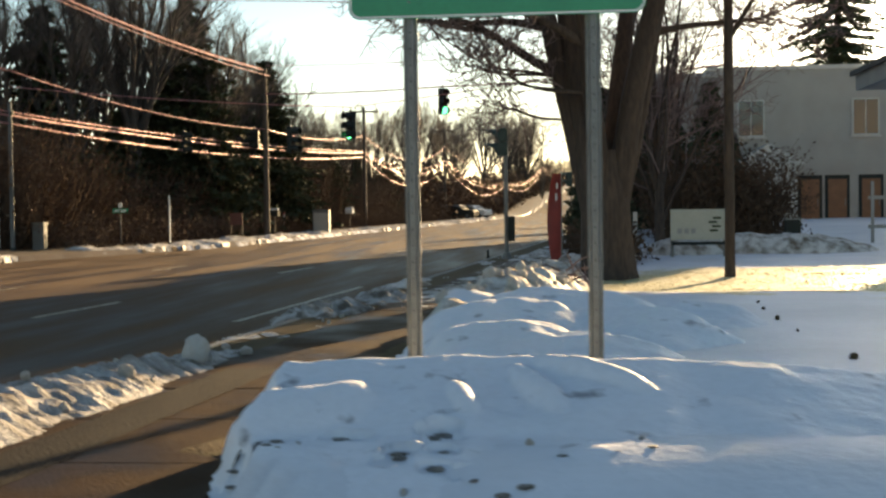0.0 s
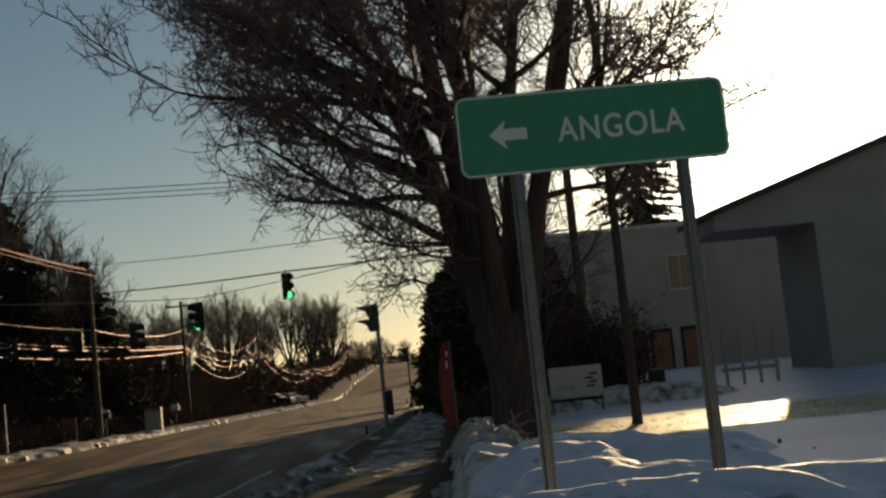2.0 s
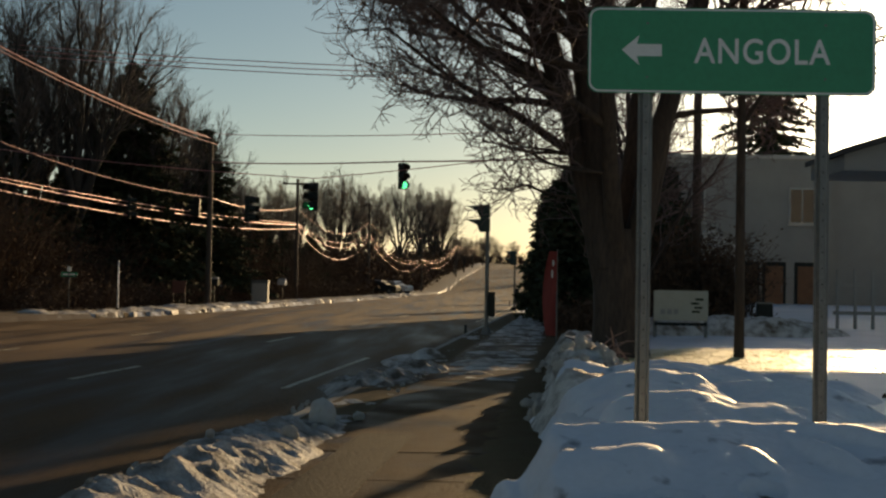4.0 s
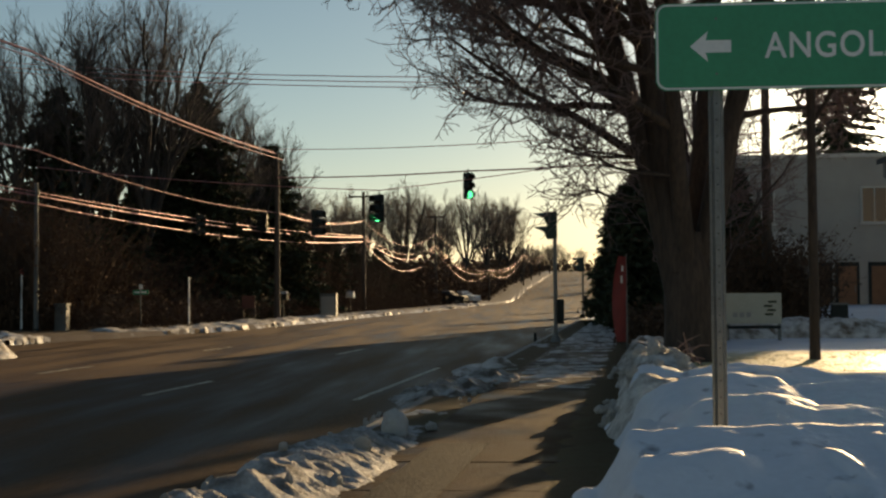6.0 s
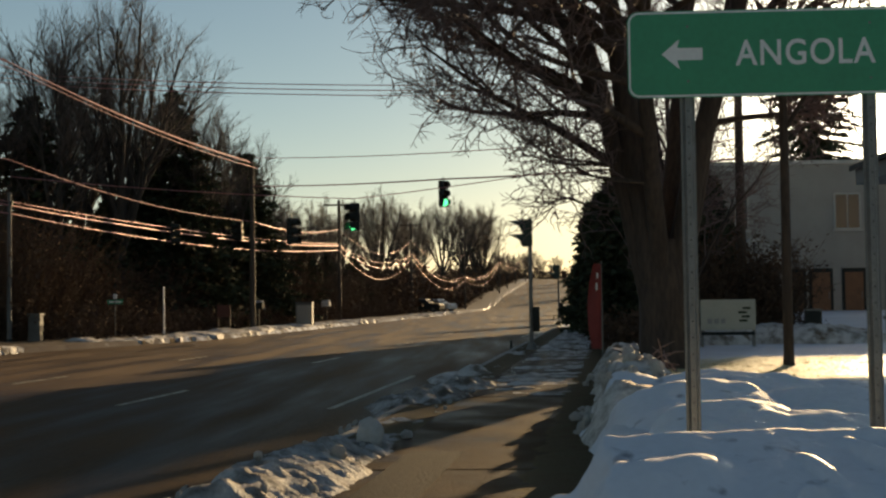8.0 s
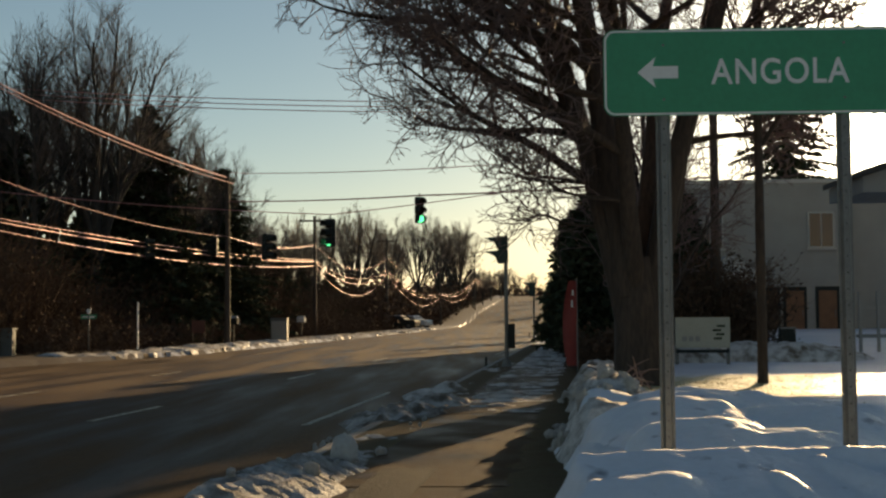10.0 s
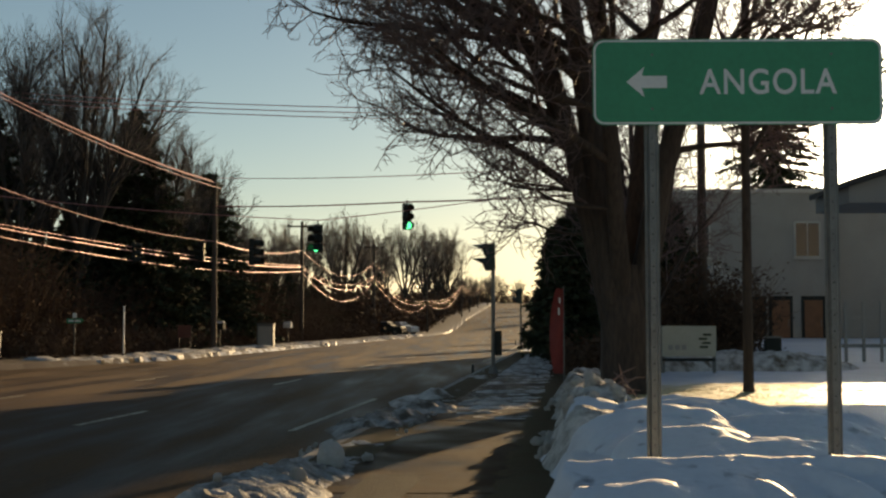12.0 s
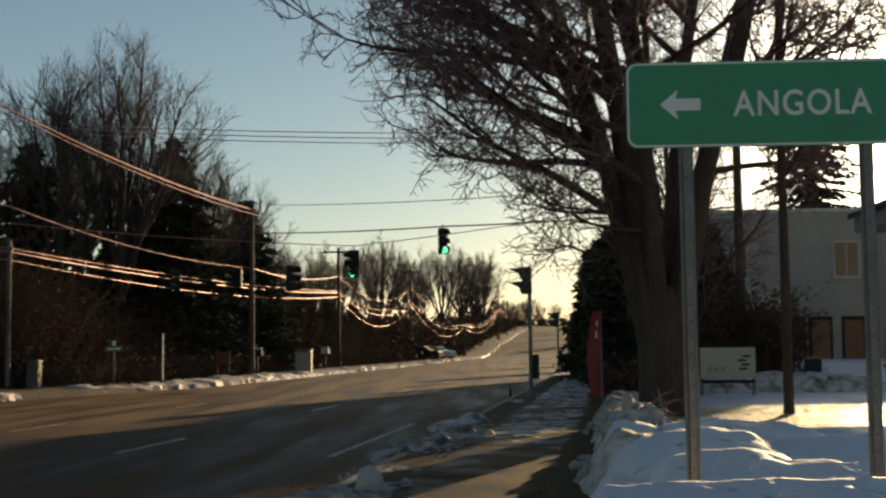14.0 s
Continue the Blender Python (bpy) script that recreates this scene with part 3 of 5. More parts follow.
def bare_tree(seed, height, stems, spread, levels, trunk_r, fork, twigs, fine=0.006, low=0.72, leader=0.5, wild=0.1, lifts=(0.12, 0.02), stub=0.53, limb=0.34):
    """Polylines of a leafless tree: thick ones (trunk and limbs) and thin ones (crown)."""
    rnd = random.Random(seed)
    thick, thin = [], []

    def grow(p, d, length, r, level):
        count = 6 if level < 2 else 5 if level < levels - 1 else 4 if level < levels else 2
        line, here, way = [(p, r)], p, d
        for i in range(count):
            wob = Vector((rnd.uniform(-1, 1), rnd.uniform(-1, 1), rnd.uniform(-1, 1))) * (0.1 + wild * level)
            lift = Vector((0, 0, lifts[0] if level < 3 else lifts[1]))
            way = (way + wob + lift).normalized()
            here = here + way * (length / count)
            line.append((here, max(r * (1 - 0.66 * (i + 1) / count), fine * 0.7)))
        (thick if level <= 1 else thin).append(line)
        if level >= levels:
            return
        kids = twigs[min(level, len(twigs) - 1)]
        for k in range(kids):
            f = rnd.uniform(0.12, 1.0) if k else 1.0
            i = min(count, max(1, round(f * count)))
            q, qr = line[i]
            ahead = (line[i][0] - line[i - 1][0]).normalized()
            swing = Vector((rnd.uniform(-1, 1), rnd.uniform(-1, 1), rnd.uniform(-0.6, 0.8))).normalized()
            out = (ahead * rnd.uniform(0.6, 1.0) + swing * rnd.uniform(0.6, 1.05)).normalized()
            grow(q, out, length * rnd.uniform(stub * 0.75, stub * 1.25), max(qr * rnd.uniform(0.45, 0.68), fine), level + 1)

    base, top = Vector((0, 0, -0.3)), Vector((0, 0, fork))
    up = Vector((rnd.uniform(-0.3, 0.3), rnd.uniform(-0.3, 0.3), fork + (height - fork) * leader))
    thick.append([(base, trunk_r * 1.3), (Vector((0, 0, 0.25)), trunk_r * 1.05), (top * 0.5, trunk_r * 0.93), (top, trunk_r * 0.85), (top.lerp(up, 0.5), trunk_r * 0.5), (up, trunk_r * 0.22)])
    for s in range(stems):
        az = 2.4 * s + rnd.uniform(-0.3, 0.3)
        f = s / max(1, stems - 1)
        tilt = spread * (1 - 0.72 * f) * rnd.uniform(0.85, 1.1)
        d = Vector((math.cos(az) * math.sin(tilt), math.sin(az) * math.sin(tilt), math.cos(tilt)))
        start = top * (low + (1 - low) * min(1.0, 2 * f)) if f < 0.5 else top.lerp(up, (f - 0.5) * 1.4)
        grow(start, d, (height - start.z) * rnd.uniform(0.5, 0.66), trunk_r * rnd.uniform(limb * 0.75, limb * 1.25), 1)
    return thick, thin


def plant(name, thick, thin, x, y, z, label, bark, twig, group=""):
    tree = thing(name, x, y, z, label, "tree", group=group)
    v, f = tubes(thick, 8)
    raw("trunk", v, f, bark, tree, smooth=True)
    v, f = tubes(thin, 3)
    raw("crown", v, f, twig, tree, "leafless crown of fine twigs")
    return tree


def spreading_tree(seed):
    """A short thick bole that breaks into upright stems, with long crooked limbs and curly twigs."""
    rnd, bare = random.Random(seed), random.Random(seed + 1)
    thick, thin = [], []

    def crook(a):
        return Vector((rnd.uniform(-1, 1), rnd.uniform(-1, 1), rnd.uniform(-1, 1))) * a

    def aim(az, tilt):
        a, q = radians(az), radians(tilt)
        return Vector((math.cos(a) * math.sin(q), math.sin(a) * math.sin(q), math.cos(q)))

    def run(p, d, length, r0, r1, count, wob, pull):
        line, here, way = [(p, r0)], p, d.normalized()
        for i in range(count):
            way = (way + crook(wob) + pull(i / count)).normalized()
            here = here + way * (length / count)
            line.append((here, r0 + (r1 - r0) * (i + 1) / count))
        return line

    def side(line, f):
        i = max(1, min(len(line) - 1, round(f * (len(line) - 1))))
        return line[i][0], line[i][1], (line[i][0] - line[i - 1][0]).normalized()

    def twigs(line, count, length, r, level, start=0.25):
        for k in range(count):
            p, pr, way = side(line, rnd.uniform(start, 1.0) if k else 1.0)
            d = way * rnd.uniform(0.3, 0.9) + crook(0.85) + Vector((0, 0, 0.12))
            long = length * rnd.uniform(0.55, 1.3)
            q = run(p, d, long, min(r, pr), r * 0.62, 4 if level > 1 else 3, 0.34, lambda f: Vector((0, 0, 0.02 if f < 0.5 else 0.1)))
            if level > 1 or bare.random() < 0.5:
                thin.append(q)
            if level > 1:
                twigs(q, 5 if level == 3 else 4, length * 0.5, r * 0.72, level - 1)

    thick.append([(Vector((0, 0, -0.3)), 0.66), (Vector((0, 0, 0.15)), 0.54), (Vector((-0.03, 0, 0.8)), 0.48), (Vector((-0.06, 0, 1.6)), 0.46), (Vector((-0.1, 0, 2.3)), 0.36)])
    stems = []
    for az, tilt, z, r, length in ((182, 13, 1.2, 0.25, 8.4), (215, 4, 1.6, 0.3, 10.2), (-12, 8, 1.3, 0.25, 9.6), (70, 13, 1.5, 0.22, 9.0), (252, 12, 1.6, 0.19, 8.6), (10, 17, 1.1, 0.18, 8.6), (150, 20, 2.2, 0.17, 7.6)):
        start = aim(az, 90) * 0.2 + Vector((-0.05, 0, z))
        line = run(start, aim(az, tilt), length, r, r * 0.3, 10, 0.07, lambda f: Vector((0, 0, 0.02)))
        thick.append(line)
        stems.append((line, az))
        twigs(line, 9, 1.2, 0.024, 3, 0.6)

    def limb(line, az, z, tilt, length, r, bushy=7):
        near = min(line, key=lambda q: abs(q[0].z - z))
        q = run(near[0], aim(az, tilt), length, min(r, near[1] * 0.8), 0.022, 8, 0.13, lambda f: Vector((0, 0, -0.05 if f < 0.45 else 0.06)))
        thick.append(q)
        for k in range(bushy):
            p, pr, way = side(q, rnd.uniform(0.22, 1.0) if k else 1.0)
            b = run(p, way + crook(0.75), length * rnd.uniform(0.2, 0.42), min(pr * 0.75, 0.05), 0.016, 5, 0.2, lambda f: Vector((0, 0, 0.04)))
            thin.append(b)
            twigs(b, 6, 0.8, 0.0135, 3)
        twigs(q, bushy, 0.8, 0.0135, 3, 0.5)

    # the long low arm over the pavement, then limbs turned all round, longest on the open side
    for k in range(5):
        limb(stems[(0, 4)[k % 2]][0], 165 + 12 * k, 3.0 + 0.16 * k, 72 + 3 * k, 1.2 + 0.12 * k, 0.03, 2)
    limb(stems[0][0], 188, 3.7, 64, 4.2, 0.1)
    limb(stems[0][0], 172, 4.3, 58, 4.4, 0.1)
    limb(stems[4][0], 206, 4.3, 62, 4.2, 0.09)
    for k in range(32):
        az = (137.5 * k + rnd.uniform(-20, 20)) % 360
        open_side = 0.5 - 0.5 * math.cos(radians(az))
        line = min(stems, key=lambda st: abs((st[1] - az + 180) % 360 - 180) + rnd.uniform(0, 60))[0]
        z = 4.0 + 4.4 * ((k * 0.618) % 1.0) + (1.0 - open_side) * 0.8
        tilt = 70 - 7 * (z - 4.0) + rnd.uniform(-9, 9)
        limb(line, az, z, tilt, (3.3 + 1.35 * open_side) * rnd.uniform(0.8, 1.1) * (1 - 0.035 * (z - 4) + 0.085 * (z - 4) * open_side), 0.075 + 0.025 * open_side)
    for k in range(9):
        limb(stems[(0, 4, 6)[k % 3]][0], 150 + 75 * ((k * 0.618) % 1.0), 4.1 + 0.45 * k, 66 - 3.0 * k, rnd.uniform(3.4, 4.4), 0.085)
    return thick, thin


big = plant("bare_tree", *spreading_tree(11), 3.05, 23.8, land(3.05, 23.8), "large spreading leafless tree with many stems beside the pavement", BARK, TWIG)

# ---- woods across the road ----


def vase_tree(seed, height, half, fork, limbs, trunk_r, fine):
    """A tall tree whose limbs rise from the fork into a rounded crown of straight, dense twigs."""
    rnd = random.Random(seed)
    thick, thin = [], []

    def stray(d, angle):
        side = d.cross(Vector((rnd.uniform(-1, 1), rnd.uniform(-1, 1), rnd.uniform(-1, 1)))).normalized()
        return (d * math.cos(angle) + side * math.sin(angle) + Vector((0, 0, 0.16))).normalized()

    def shoot(p, d, length, r0, r1, count):
        line, here, way = [(p, r0)], p, d
        for i in range(count):
            way = (way + Vector((rnd.uniform(-1, 1), rnd.uniform(-1, 1), rnd.uniform(-1, 1))) * 0.09 + Vector((0, 0, 0.05))).normalized()
            here = here + way * (length / count)
            line.append((here, r0 + (r1 - r0) * (i + 1) / count))
        return line

    def along(line, f):
        k = f * (len(line) - 1)
        i = min(len(line) - 2, int(k))
        a, b = line[i], line[i + 1]
        return a[0].lerp(b[0], k - i), a[1] + (b[1] - a[1]) * (k - i), (b[0] - a[0]).normalized()

    def brush(line, count, length, r, level, start):
        for k in range(count):
            p, pr, way = along(line, start + (1 - start) * (k + rnd.random()) / count)
            q = shoot(p, stray(way, radians(rnd.uniform(22, 48))), length * rnd.uniform(0.6, 1.2), min(r, pr * 0.9), r * 0.6, 3 if level else 2)
            thin.append(q)
            if level:
                brush(q, 5, length * 0.5, r * 0.66, level - 1, 0.2)

    thick.append([(Vector((0, 0, -0.3)), trunk_r * 1.3), (Vector((0, 0, 0.4)), trunk_r), (Vector((rnd.uniform(-0.2, 0.2), 0, fork * 0.6)), trunk_r * 0.9), (Vector((0, 0, fork)), trunk_r * 0.8)])
    for k in range(limbs):
        f = (k + 0.5) / limbs
        az, out = 2.4 * k + rnd.uniform(-0.3, 0.3), half * math.sqrt(f) * 0.86
        end = Vector((math.cos(az) * out, math.sin(az) * out, height * (0.97 - 0.36 * (out / half) ** 2) * rnd.uniform(0.9, 1.0)))
        a = Vector((0, 0, fork * rnd.uniform(0.55, 1.0)))
        bend = Vector((end.x * 0.42, end.y * 0.42, a.z + (end.z - a.z) * 0.42)) + Vector((rnd.uniform(-0.4, 0.4), rnd.uniform(-0.4, 0.4), 0))
        line = []
        for i in range(9):
            t = i / 8
            p = a * (1 - t) ** 2 + bend * 2 * t * (1 - t) + end * t * t + Vector((rnd.uniform(-0.12, 0.12), rnd.uniform(-0.12, 0.12), 0)) * (0 < i < 8)
            line.append((p, trunk_r * (0.58 - 0.46 * t)))
        thick.append(line)
        for i in range(13):
            p, pr, way = along(line, 0.3 + 0.68 * (i + rnd.random()) / 13)
            b = shoot(p, stray(way, radians(rnd.uniform(26, 46))), (height - fork) * rnd.uniform(0.16, 0.27) * (1.15 - 0.4 * i / 13), pr * 0.6, fine * 1.6, 5)
            thick.append(b)
            brush(b, 3 if i < 4 else 9, height * 0.075, fine * 1.4, 1, 0.2)
        brush(line, 8, height * 0.08, fine * 1.4, 1, 0.6)
    return thick, thin


SHAPES = [vase_tree(21, 17.0, 4.9, 6.4, 9, 0.32, 0.0095), vase_tree(22, 15.0, 4.2, 3.2, 8, 0.3, 0.0095), vase_tree(23, 16.0, 3.2, 5.0, 5, 0.3, 0.0095), vase_tree(24, 15.0, 5.0, 4.2, 9, 0.3, 0.0105)]
ROWS_OF_TREES = [(-18.6, 62, 0, 1.0), (-20.8, 67, 2, 0.95), (-16.8, 69, 1, 0.85), (-23.3, 58, 2, 0.86), (-20.7, 59.5, 1, 1.02), (-27.6, 60, 0, 0.82), (-31.5, 60, 2, 0.95), (-36.0, 60, 1, 1.0), (-40.0, 62, 0, 0.95),
                 (-16.9, 76, 1, 0.84), (-16.9, 84, 2, 0.74), (-16.4, 91, 1, 0.62), (-24.5, 74, 0, 0.85), (-19.5, 97, 1, 0.6),
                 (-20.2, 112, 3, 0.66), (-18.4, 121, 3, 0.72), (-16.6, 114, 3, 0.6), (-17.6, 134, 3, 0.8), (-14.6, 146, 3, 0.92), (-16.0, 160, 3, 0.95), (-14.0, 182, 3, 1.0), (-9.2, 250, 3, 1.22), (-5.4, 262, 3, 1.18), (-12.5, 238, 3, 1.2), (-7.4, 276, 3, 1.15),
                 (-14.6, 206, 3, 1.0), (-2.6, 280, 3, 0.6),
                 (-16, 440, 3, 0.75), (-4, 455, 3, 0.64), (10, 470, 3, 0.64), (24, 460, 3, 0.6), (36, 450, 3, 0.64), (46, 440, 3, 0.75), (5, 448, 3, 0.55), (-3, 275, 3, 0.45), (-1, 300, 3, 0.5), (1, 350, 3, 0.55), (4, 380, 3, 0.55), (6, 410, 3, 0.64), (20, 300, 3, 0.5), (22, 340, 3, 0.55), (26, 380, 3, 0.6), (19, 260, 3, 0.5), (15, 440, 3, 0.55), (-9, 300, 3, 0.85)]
first = {}
for x, y, k, s in ROWS_OF_TREES:
    if k not in first:
        first[k] = plant("bare_tree", *SHAPES[k], x, y, land(x, y), "tall leafless roadside tree with grey bark" if k < 3 else "leafless tree with a rounded hazy crown of fine twigs", GREY_BARK, DARK_TWIG if k < 3 else HAZE_TWIG, "bare trees across the road")
        first[k].scale = (s, s, s)
    else:
        t = copy_thing(first[k], pose(x, y, land(x, y), 0, 0, (x * 37 + y * 91) % 360))
        t.scale = (s, s, s)
# slim trees behind the large one
SLIM = bare_tree(31, 11.0, 9, radians(26), 5, 0.15, 1.5, (0, 6, 5, 4, 3), 0.011, 0.4, 0.6, 0.06, (0.1, 0.02), 0.46, 0.55)
slim = plant("bare_tree", *SLIM, 4.8, 35.6, land(4.8, 35.6), "slim many-stemmed leafless tree in front of the building", BARK, TWIG, "slim bare trees")
slim.scale = (0.95, 0.95, 0.95)
for x, y, r, k in ((5.3, 38.6, 220, 0.78),):
    copy_thing(slim, pose(x, y, land(x, y), 0, 0, r)).scale = (k, k, k)


# extra trunk in line with the utility pole, added to shade the pavement
STEM = bare_tree(33, 13.0, 6, radians(34), 4, 0.09, 5.6, (0, 5, 5, 4), 0.012, 0.75, 0.6, 0.05, (0.14, 0.08), 0.48, 0.4)
plant("bare_tree", *STEM, 5.2, 23.7, land(5.2, 23.7), "slim straight leafless tree at the edge of the lawn", BARK, TWIG, "slim bare trees")


def conifer(seed, height, width, dense=1.0):
    rnd = random.Random(seed)
    verts, faces = [], []
    lines = [[(Vector((0, 0, -0.3)), height * 0.018), (Vector((0, 0, height * 0.5)), height * 0.011), (Vector((0, 0, height)), 0.01)]]
    z = height * 0.06
    while z < height * 0.985:
        f = 1 - z / height
        reach = width * (f ** 0.62) * rnd.uniform(0.75, 1.12) + 0.08
        for k in range(12):
            az = rnd.uniform(0, 2 * math.pi)
            long = reach * rnd.uniform(0.6, 1.1)
            out = Vector((math.cos(az), math.sin(az), 0))
            a = Vector((0, 0, z + rnd.uniform(-0.1, 0.1)))
            tip = a + out * long + Vector((0, 0, -long * rnd.uniform(0.05, 0.4)))
            lines.append([(a, 0.02), (tip, 0.006)])
            n = max(3, int(long * 5.5 * dense))
            for i in range(n):
                p = a.lerp(tip, (i + 0.8) / n)
                for _ in range(3):
                    q = Vector((rnd.uniform(-1, 1), rnd.uniform(-1, 1), rnd.uniform(-0.9, 0.4))).normalized() * rnd.uniform(0.2, 0.46) * (height / 9) ** 0.5 / dense
                    side = q.cross(Vector((rnd.uniform(-1, 1), rnd.uniform(-1, 1), 1))).normalized() * 0.15 * (height / 9) ** 0.5 / dense
                    b = len(verts)
                    verts += [(p + side)[:], (p - side)[:], (p + q)[:]]
                    faces.append((b, b + 1, b + 2))
        z += height * 0.027
    return lines, verts, faces


def evergreen(shape, x, y, label, group):
    lines, verts, faces = shape
    tree = thing("conifer", x, y, land(x, y), label, "conifer", group=group)
    v, f = tubes(lines, 4)
    raw("trunk", v, f, BARK, tree)
    raw("crown", verts, faces, NEEDLES, tree, "dense dark green needles")
    return tree


pine = evergreen(conifer(41, 12.8, 4.9, 1.3), -17.6, 68.0, "tall dark conifer among the bare trees", "conifers across the road")
for x, y, s, r in ((-22.3, 60, 0.88, 40), (-15.8, 78, 0.82, 80), (-21.5, 63, 0.42, 120), (-28.6, 60, 0.55, 10), (-20.0, 88, 0.75, 200), (-15.6, 98, 0.5, 250), (-32, 60, 0.85, 20), (-14.4, 120, 0.45, 70),
                   (-17.5, 108, 0.5, 170), (-12.8, 146, 0.4, 0), (-36, 70, 0.9, 33), (-23, 72, 0.45, 300), (-22, 60, 0.5, 11), (-19.4, 62, 0.5, 90), (-17.2, 72, 0.66, 60), (-16.6, 86, 0.5, 222), (-17.5, 92, 0.6, 310), (-26, 66, 0.45, 5), (-30, 62, 0.6, 15), (-28, 55, 0.5, 75), (-34, 56, 0.6, 35), (-18, 100, 0.55, 115), (-16, 113, 0.45, 205), (-15.5, 130, 0.45, 15), (-14, 155, 0.4, 25), (-10.5, 186, 0.4, 95), (-21, 76, 0.7, 44),
                   (-24.5, 58, 0.4, 12), (-23.6, 66, 0.5, 140), (-19.0, 70, 0.64, 33), (-20.6, 73, 0.72, 230), (-17.6, 80, 0.58, 61), (-18.9, 84, 0.62, 280), (-26.5, 57, 0.42, 190), (-29.5, 58, 0.5, 99), (-31.5, 57, 0.5, 301), (-33.5, 60, 0.72, 155)):
    copy_thing(pine, pose(x, y, land(x, y), 0, 0, r)).scale = (s * 1.1, s * 1.1, s)
evergreen(conifer(43, 17.0, 6.0, 1.7), 18.2, 79.0, "tall dense dark spruce behind the flat-roofed building", "conifers across the road")
cedar = evergreen(conifer(42, 5.6, 1.45), 4.3, 48.5, "dark evergreen beside the far pavement", "evergreens by the building")
for x, y, s, r in ((3.55, 44.0, 0.9, 205), (3.6, 49.2, 0.95, 160), (5.9, 46.5, 0.85, 50), (3.7, 57.5, 1.0, 100), (7.2, 45.5, 0.9, 10), (5.6, 48.4, 0.85, 77), (7.8, 66.0, 1.1, 190), (9.2, 78.0, 1.1, 290), (10.5, 95, 1.2, 20), (8.2, 47.5, 0.6, 130), (12.5, 120, 1.2, 20), (15.5, 150, 1.3, 70), (18, 190, 1.4, 10)):
    copy_thing(cedar, pose(x, y, land(x, y), 0, 0, r)).scale = (s, s, s)


def thicket(label, count, where, low, high, mat, leafy, size=1.0):
    rnd = random.Random(77)
    lines, verts, faces = [], [], []
    for _ in range(count):
        x, y = where(rnd)
        h = rnd.uniform(low, high) * max(0.45, 0.95 + 0.6 * fbm(x, y, 0.09, 70.0))
        p = Vector((x, y, land(x, y) - 0.1))
        d = Vector((rnd.uniform(-0.55, 0.55), rnd.uniform(-0.55, 0.55), 1)).normalized()
        mid = p + d * h * 0.55
        end = mid + (d + Vector((rnd.uniform(-0.4, 0.4), rnd.uniform(-0.4, 0.4), 0))).normalized() * h * 0.45
        lines.append([(p, 0.005 + 0.004 * h), (mid, 0.005 + 0.002 * h), (end, 0.005)])
        for _ in range(leafy):
            q = p.lerp(mid, rnd.uniform(0.1, 1)) if rnd.random() < 0.5 else mid.lerp(end, rnd.random())
            w = Vector((rnd.uniform(-1, 1), rnd.uniform(-1, 1), rnd.uniform(-0.3, 1))).normalized()
            lines.append([(q, 0.007), (q + w * rnd.uniform(0.3, 0.9), 0.004)])
            for _ in range(2):
                c = q + w * rnd.uniform(0.1, 0.8)
                e1 = Vector((rnd.uniform(-1, 1), rnd.uniform(-1, 1), rnd.uniform(-1, 1))).normalized() * rnd.uniform(0.04, 0.09) * size
                e2 = e1.cross(w).normalized() * rnd.uniform(0.03, 0.06) * size
                b = len(verts)
                verts += [(c - e1)[:], (c + e2)[:], (c + e1)[:], (c - e2)[:]]
                faces.append((b, b + 1, b + 2, b + 3))
    v, f = tubes(lines, 3)
    off = len(v)
    v += verts
    f += [tuple(i + off for i in q) for q in faces]
    return tagged(raw("undergrowth", v, f, mat), label, "undergrowth", kind="stuff")


def left_woods(rnd):
    y = 47 + 190 * rnd.random() ** 1.6
    return kerb_x(y) - 19.2 - rnd.uniform(0, 9) * rnd.random() - (0.0 if y < 100 else -0.4), y


thicket("dark tangled undergrowth and dry leaves below the woods", 7200, left_woods, 1.8, 5.6, BRUSH, 8)


def left_tall(rnd):
    y = 50 + 34 * rnd.random()
    return kerb_x(y) - 19.4 - rnd.uniform(0, 9), y


thicket("tall dark saplings massed under the trees", 450, left_tall, 3.4, 5.6, BRUSH, 12)


def left_low(rnd):
    y = 47.5 + 85 * rnd.random()
    return kerb_x(y) - 16.3 - rnd.uniform(0, 3.5), y


thicket("low dry weeds and brambles along the verge", 1800, left_low, 0.4, 1.5, BRUSH, 7)


def left_near(rnd):
    return rnd.uniform(-48, -20.5), rnd.uniform(47.5, 60)


thicket("dark tangled undergrowth at the edge of the woods", 1900, left_near, 1.8, 4.6, BRUSH, 7)


def left_far(rnd):
    y = 125 + 305 * rnd.random() ** 1.3
    return kerb_x(y) - 16.8 - rnd.uniform(0, 12), y


thicket("hazy brown scrub along the rising road", 2700, left_far, 1.8, 6.2, BRUSH, 7, 4.0)


def crest_woods(rnd):
    y = rnd.uniform(436, 470)
    return kerb_x(y) + rnd.uniform(-40, 34), y


thicket("dark scrub beyond the crest of the road", 900, crest_woods, 2.5, 6.0, BRUSH, 7, 5.0)


def right_woods(rnd):
    y = rnd.uniform(60, 420)
    return kerb_x(y) + 3.6 + rnd.uniform(0, 8), y


thicket("dry undergrowth beside the far pavement", 2000, right_woods, 1.0, 3.0, BRUSH, 6)


def flag_scrub(rnd):
    return rnd.uniform(2.6, 3.7), rnd.uniform(29.0, 33.0)


thicket("low dark scrub beside the pavement behind the flag", 150, flag_scrub, 0.5, 1.1, BRUSH, 9)


def shrub_bed(rnd):
    return rnd.uniform(5.0, 8.6), rnd.uniform(37.0, 42.0)


thicket("tall dense leafless shrubs in front of the building", 420, shrub_bed, 1.4, 3.0, BRUSH, 8)

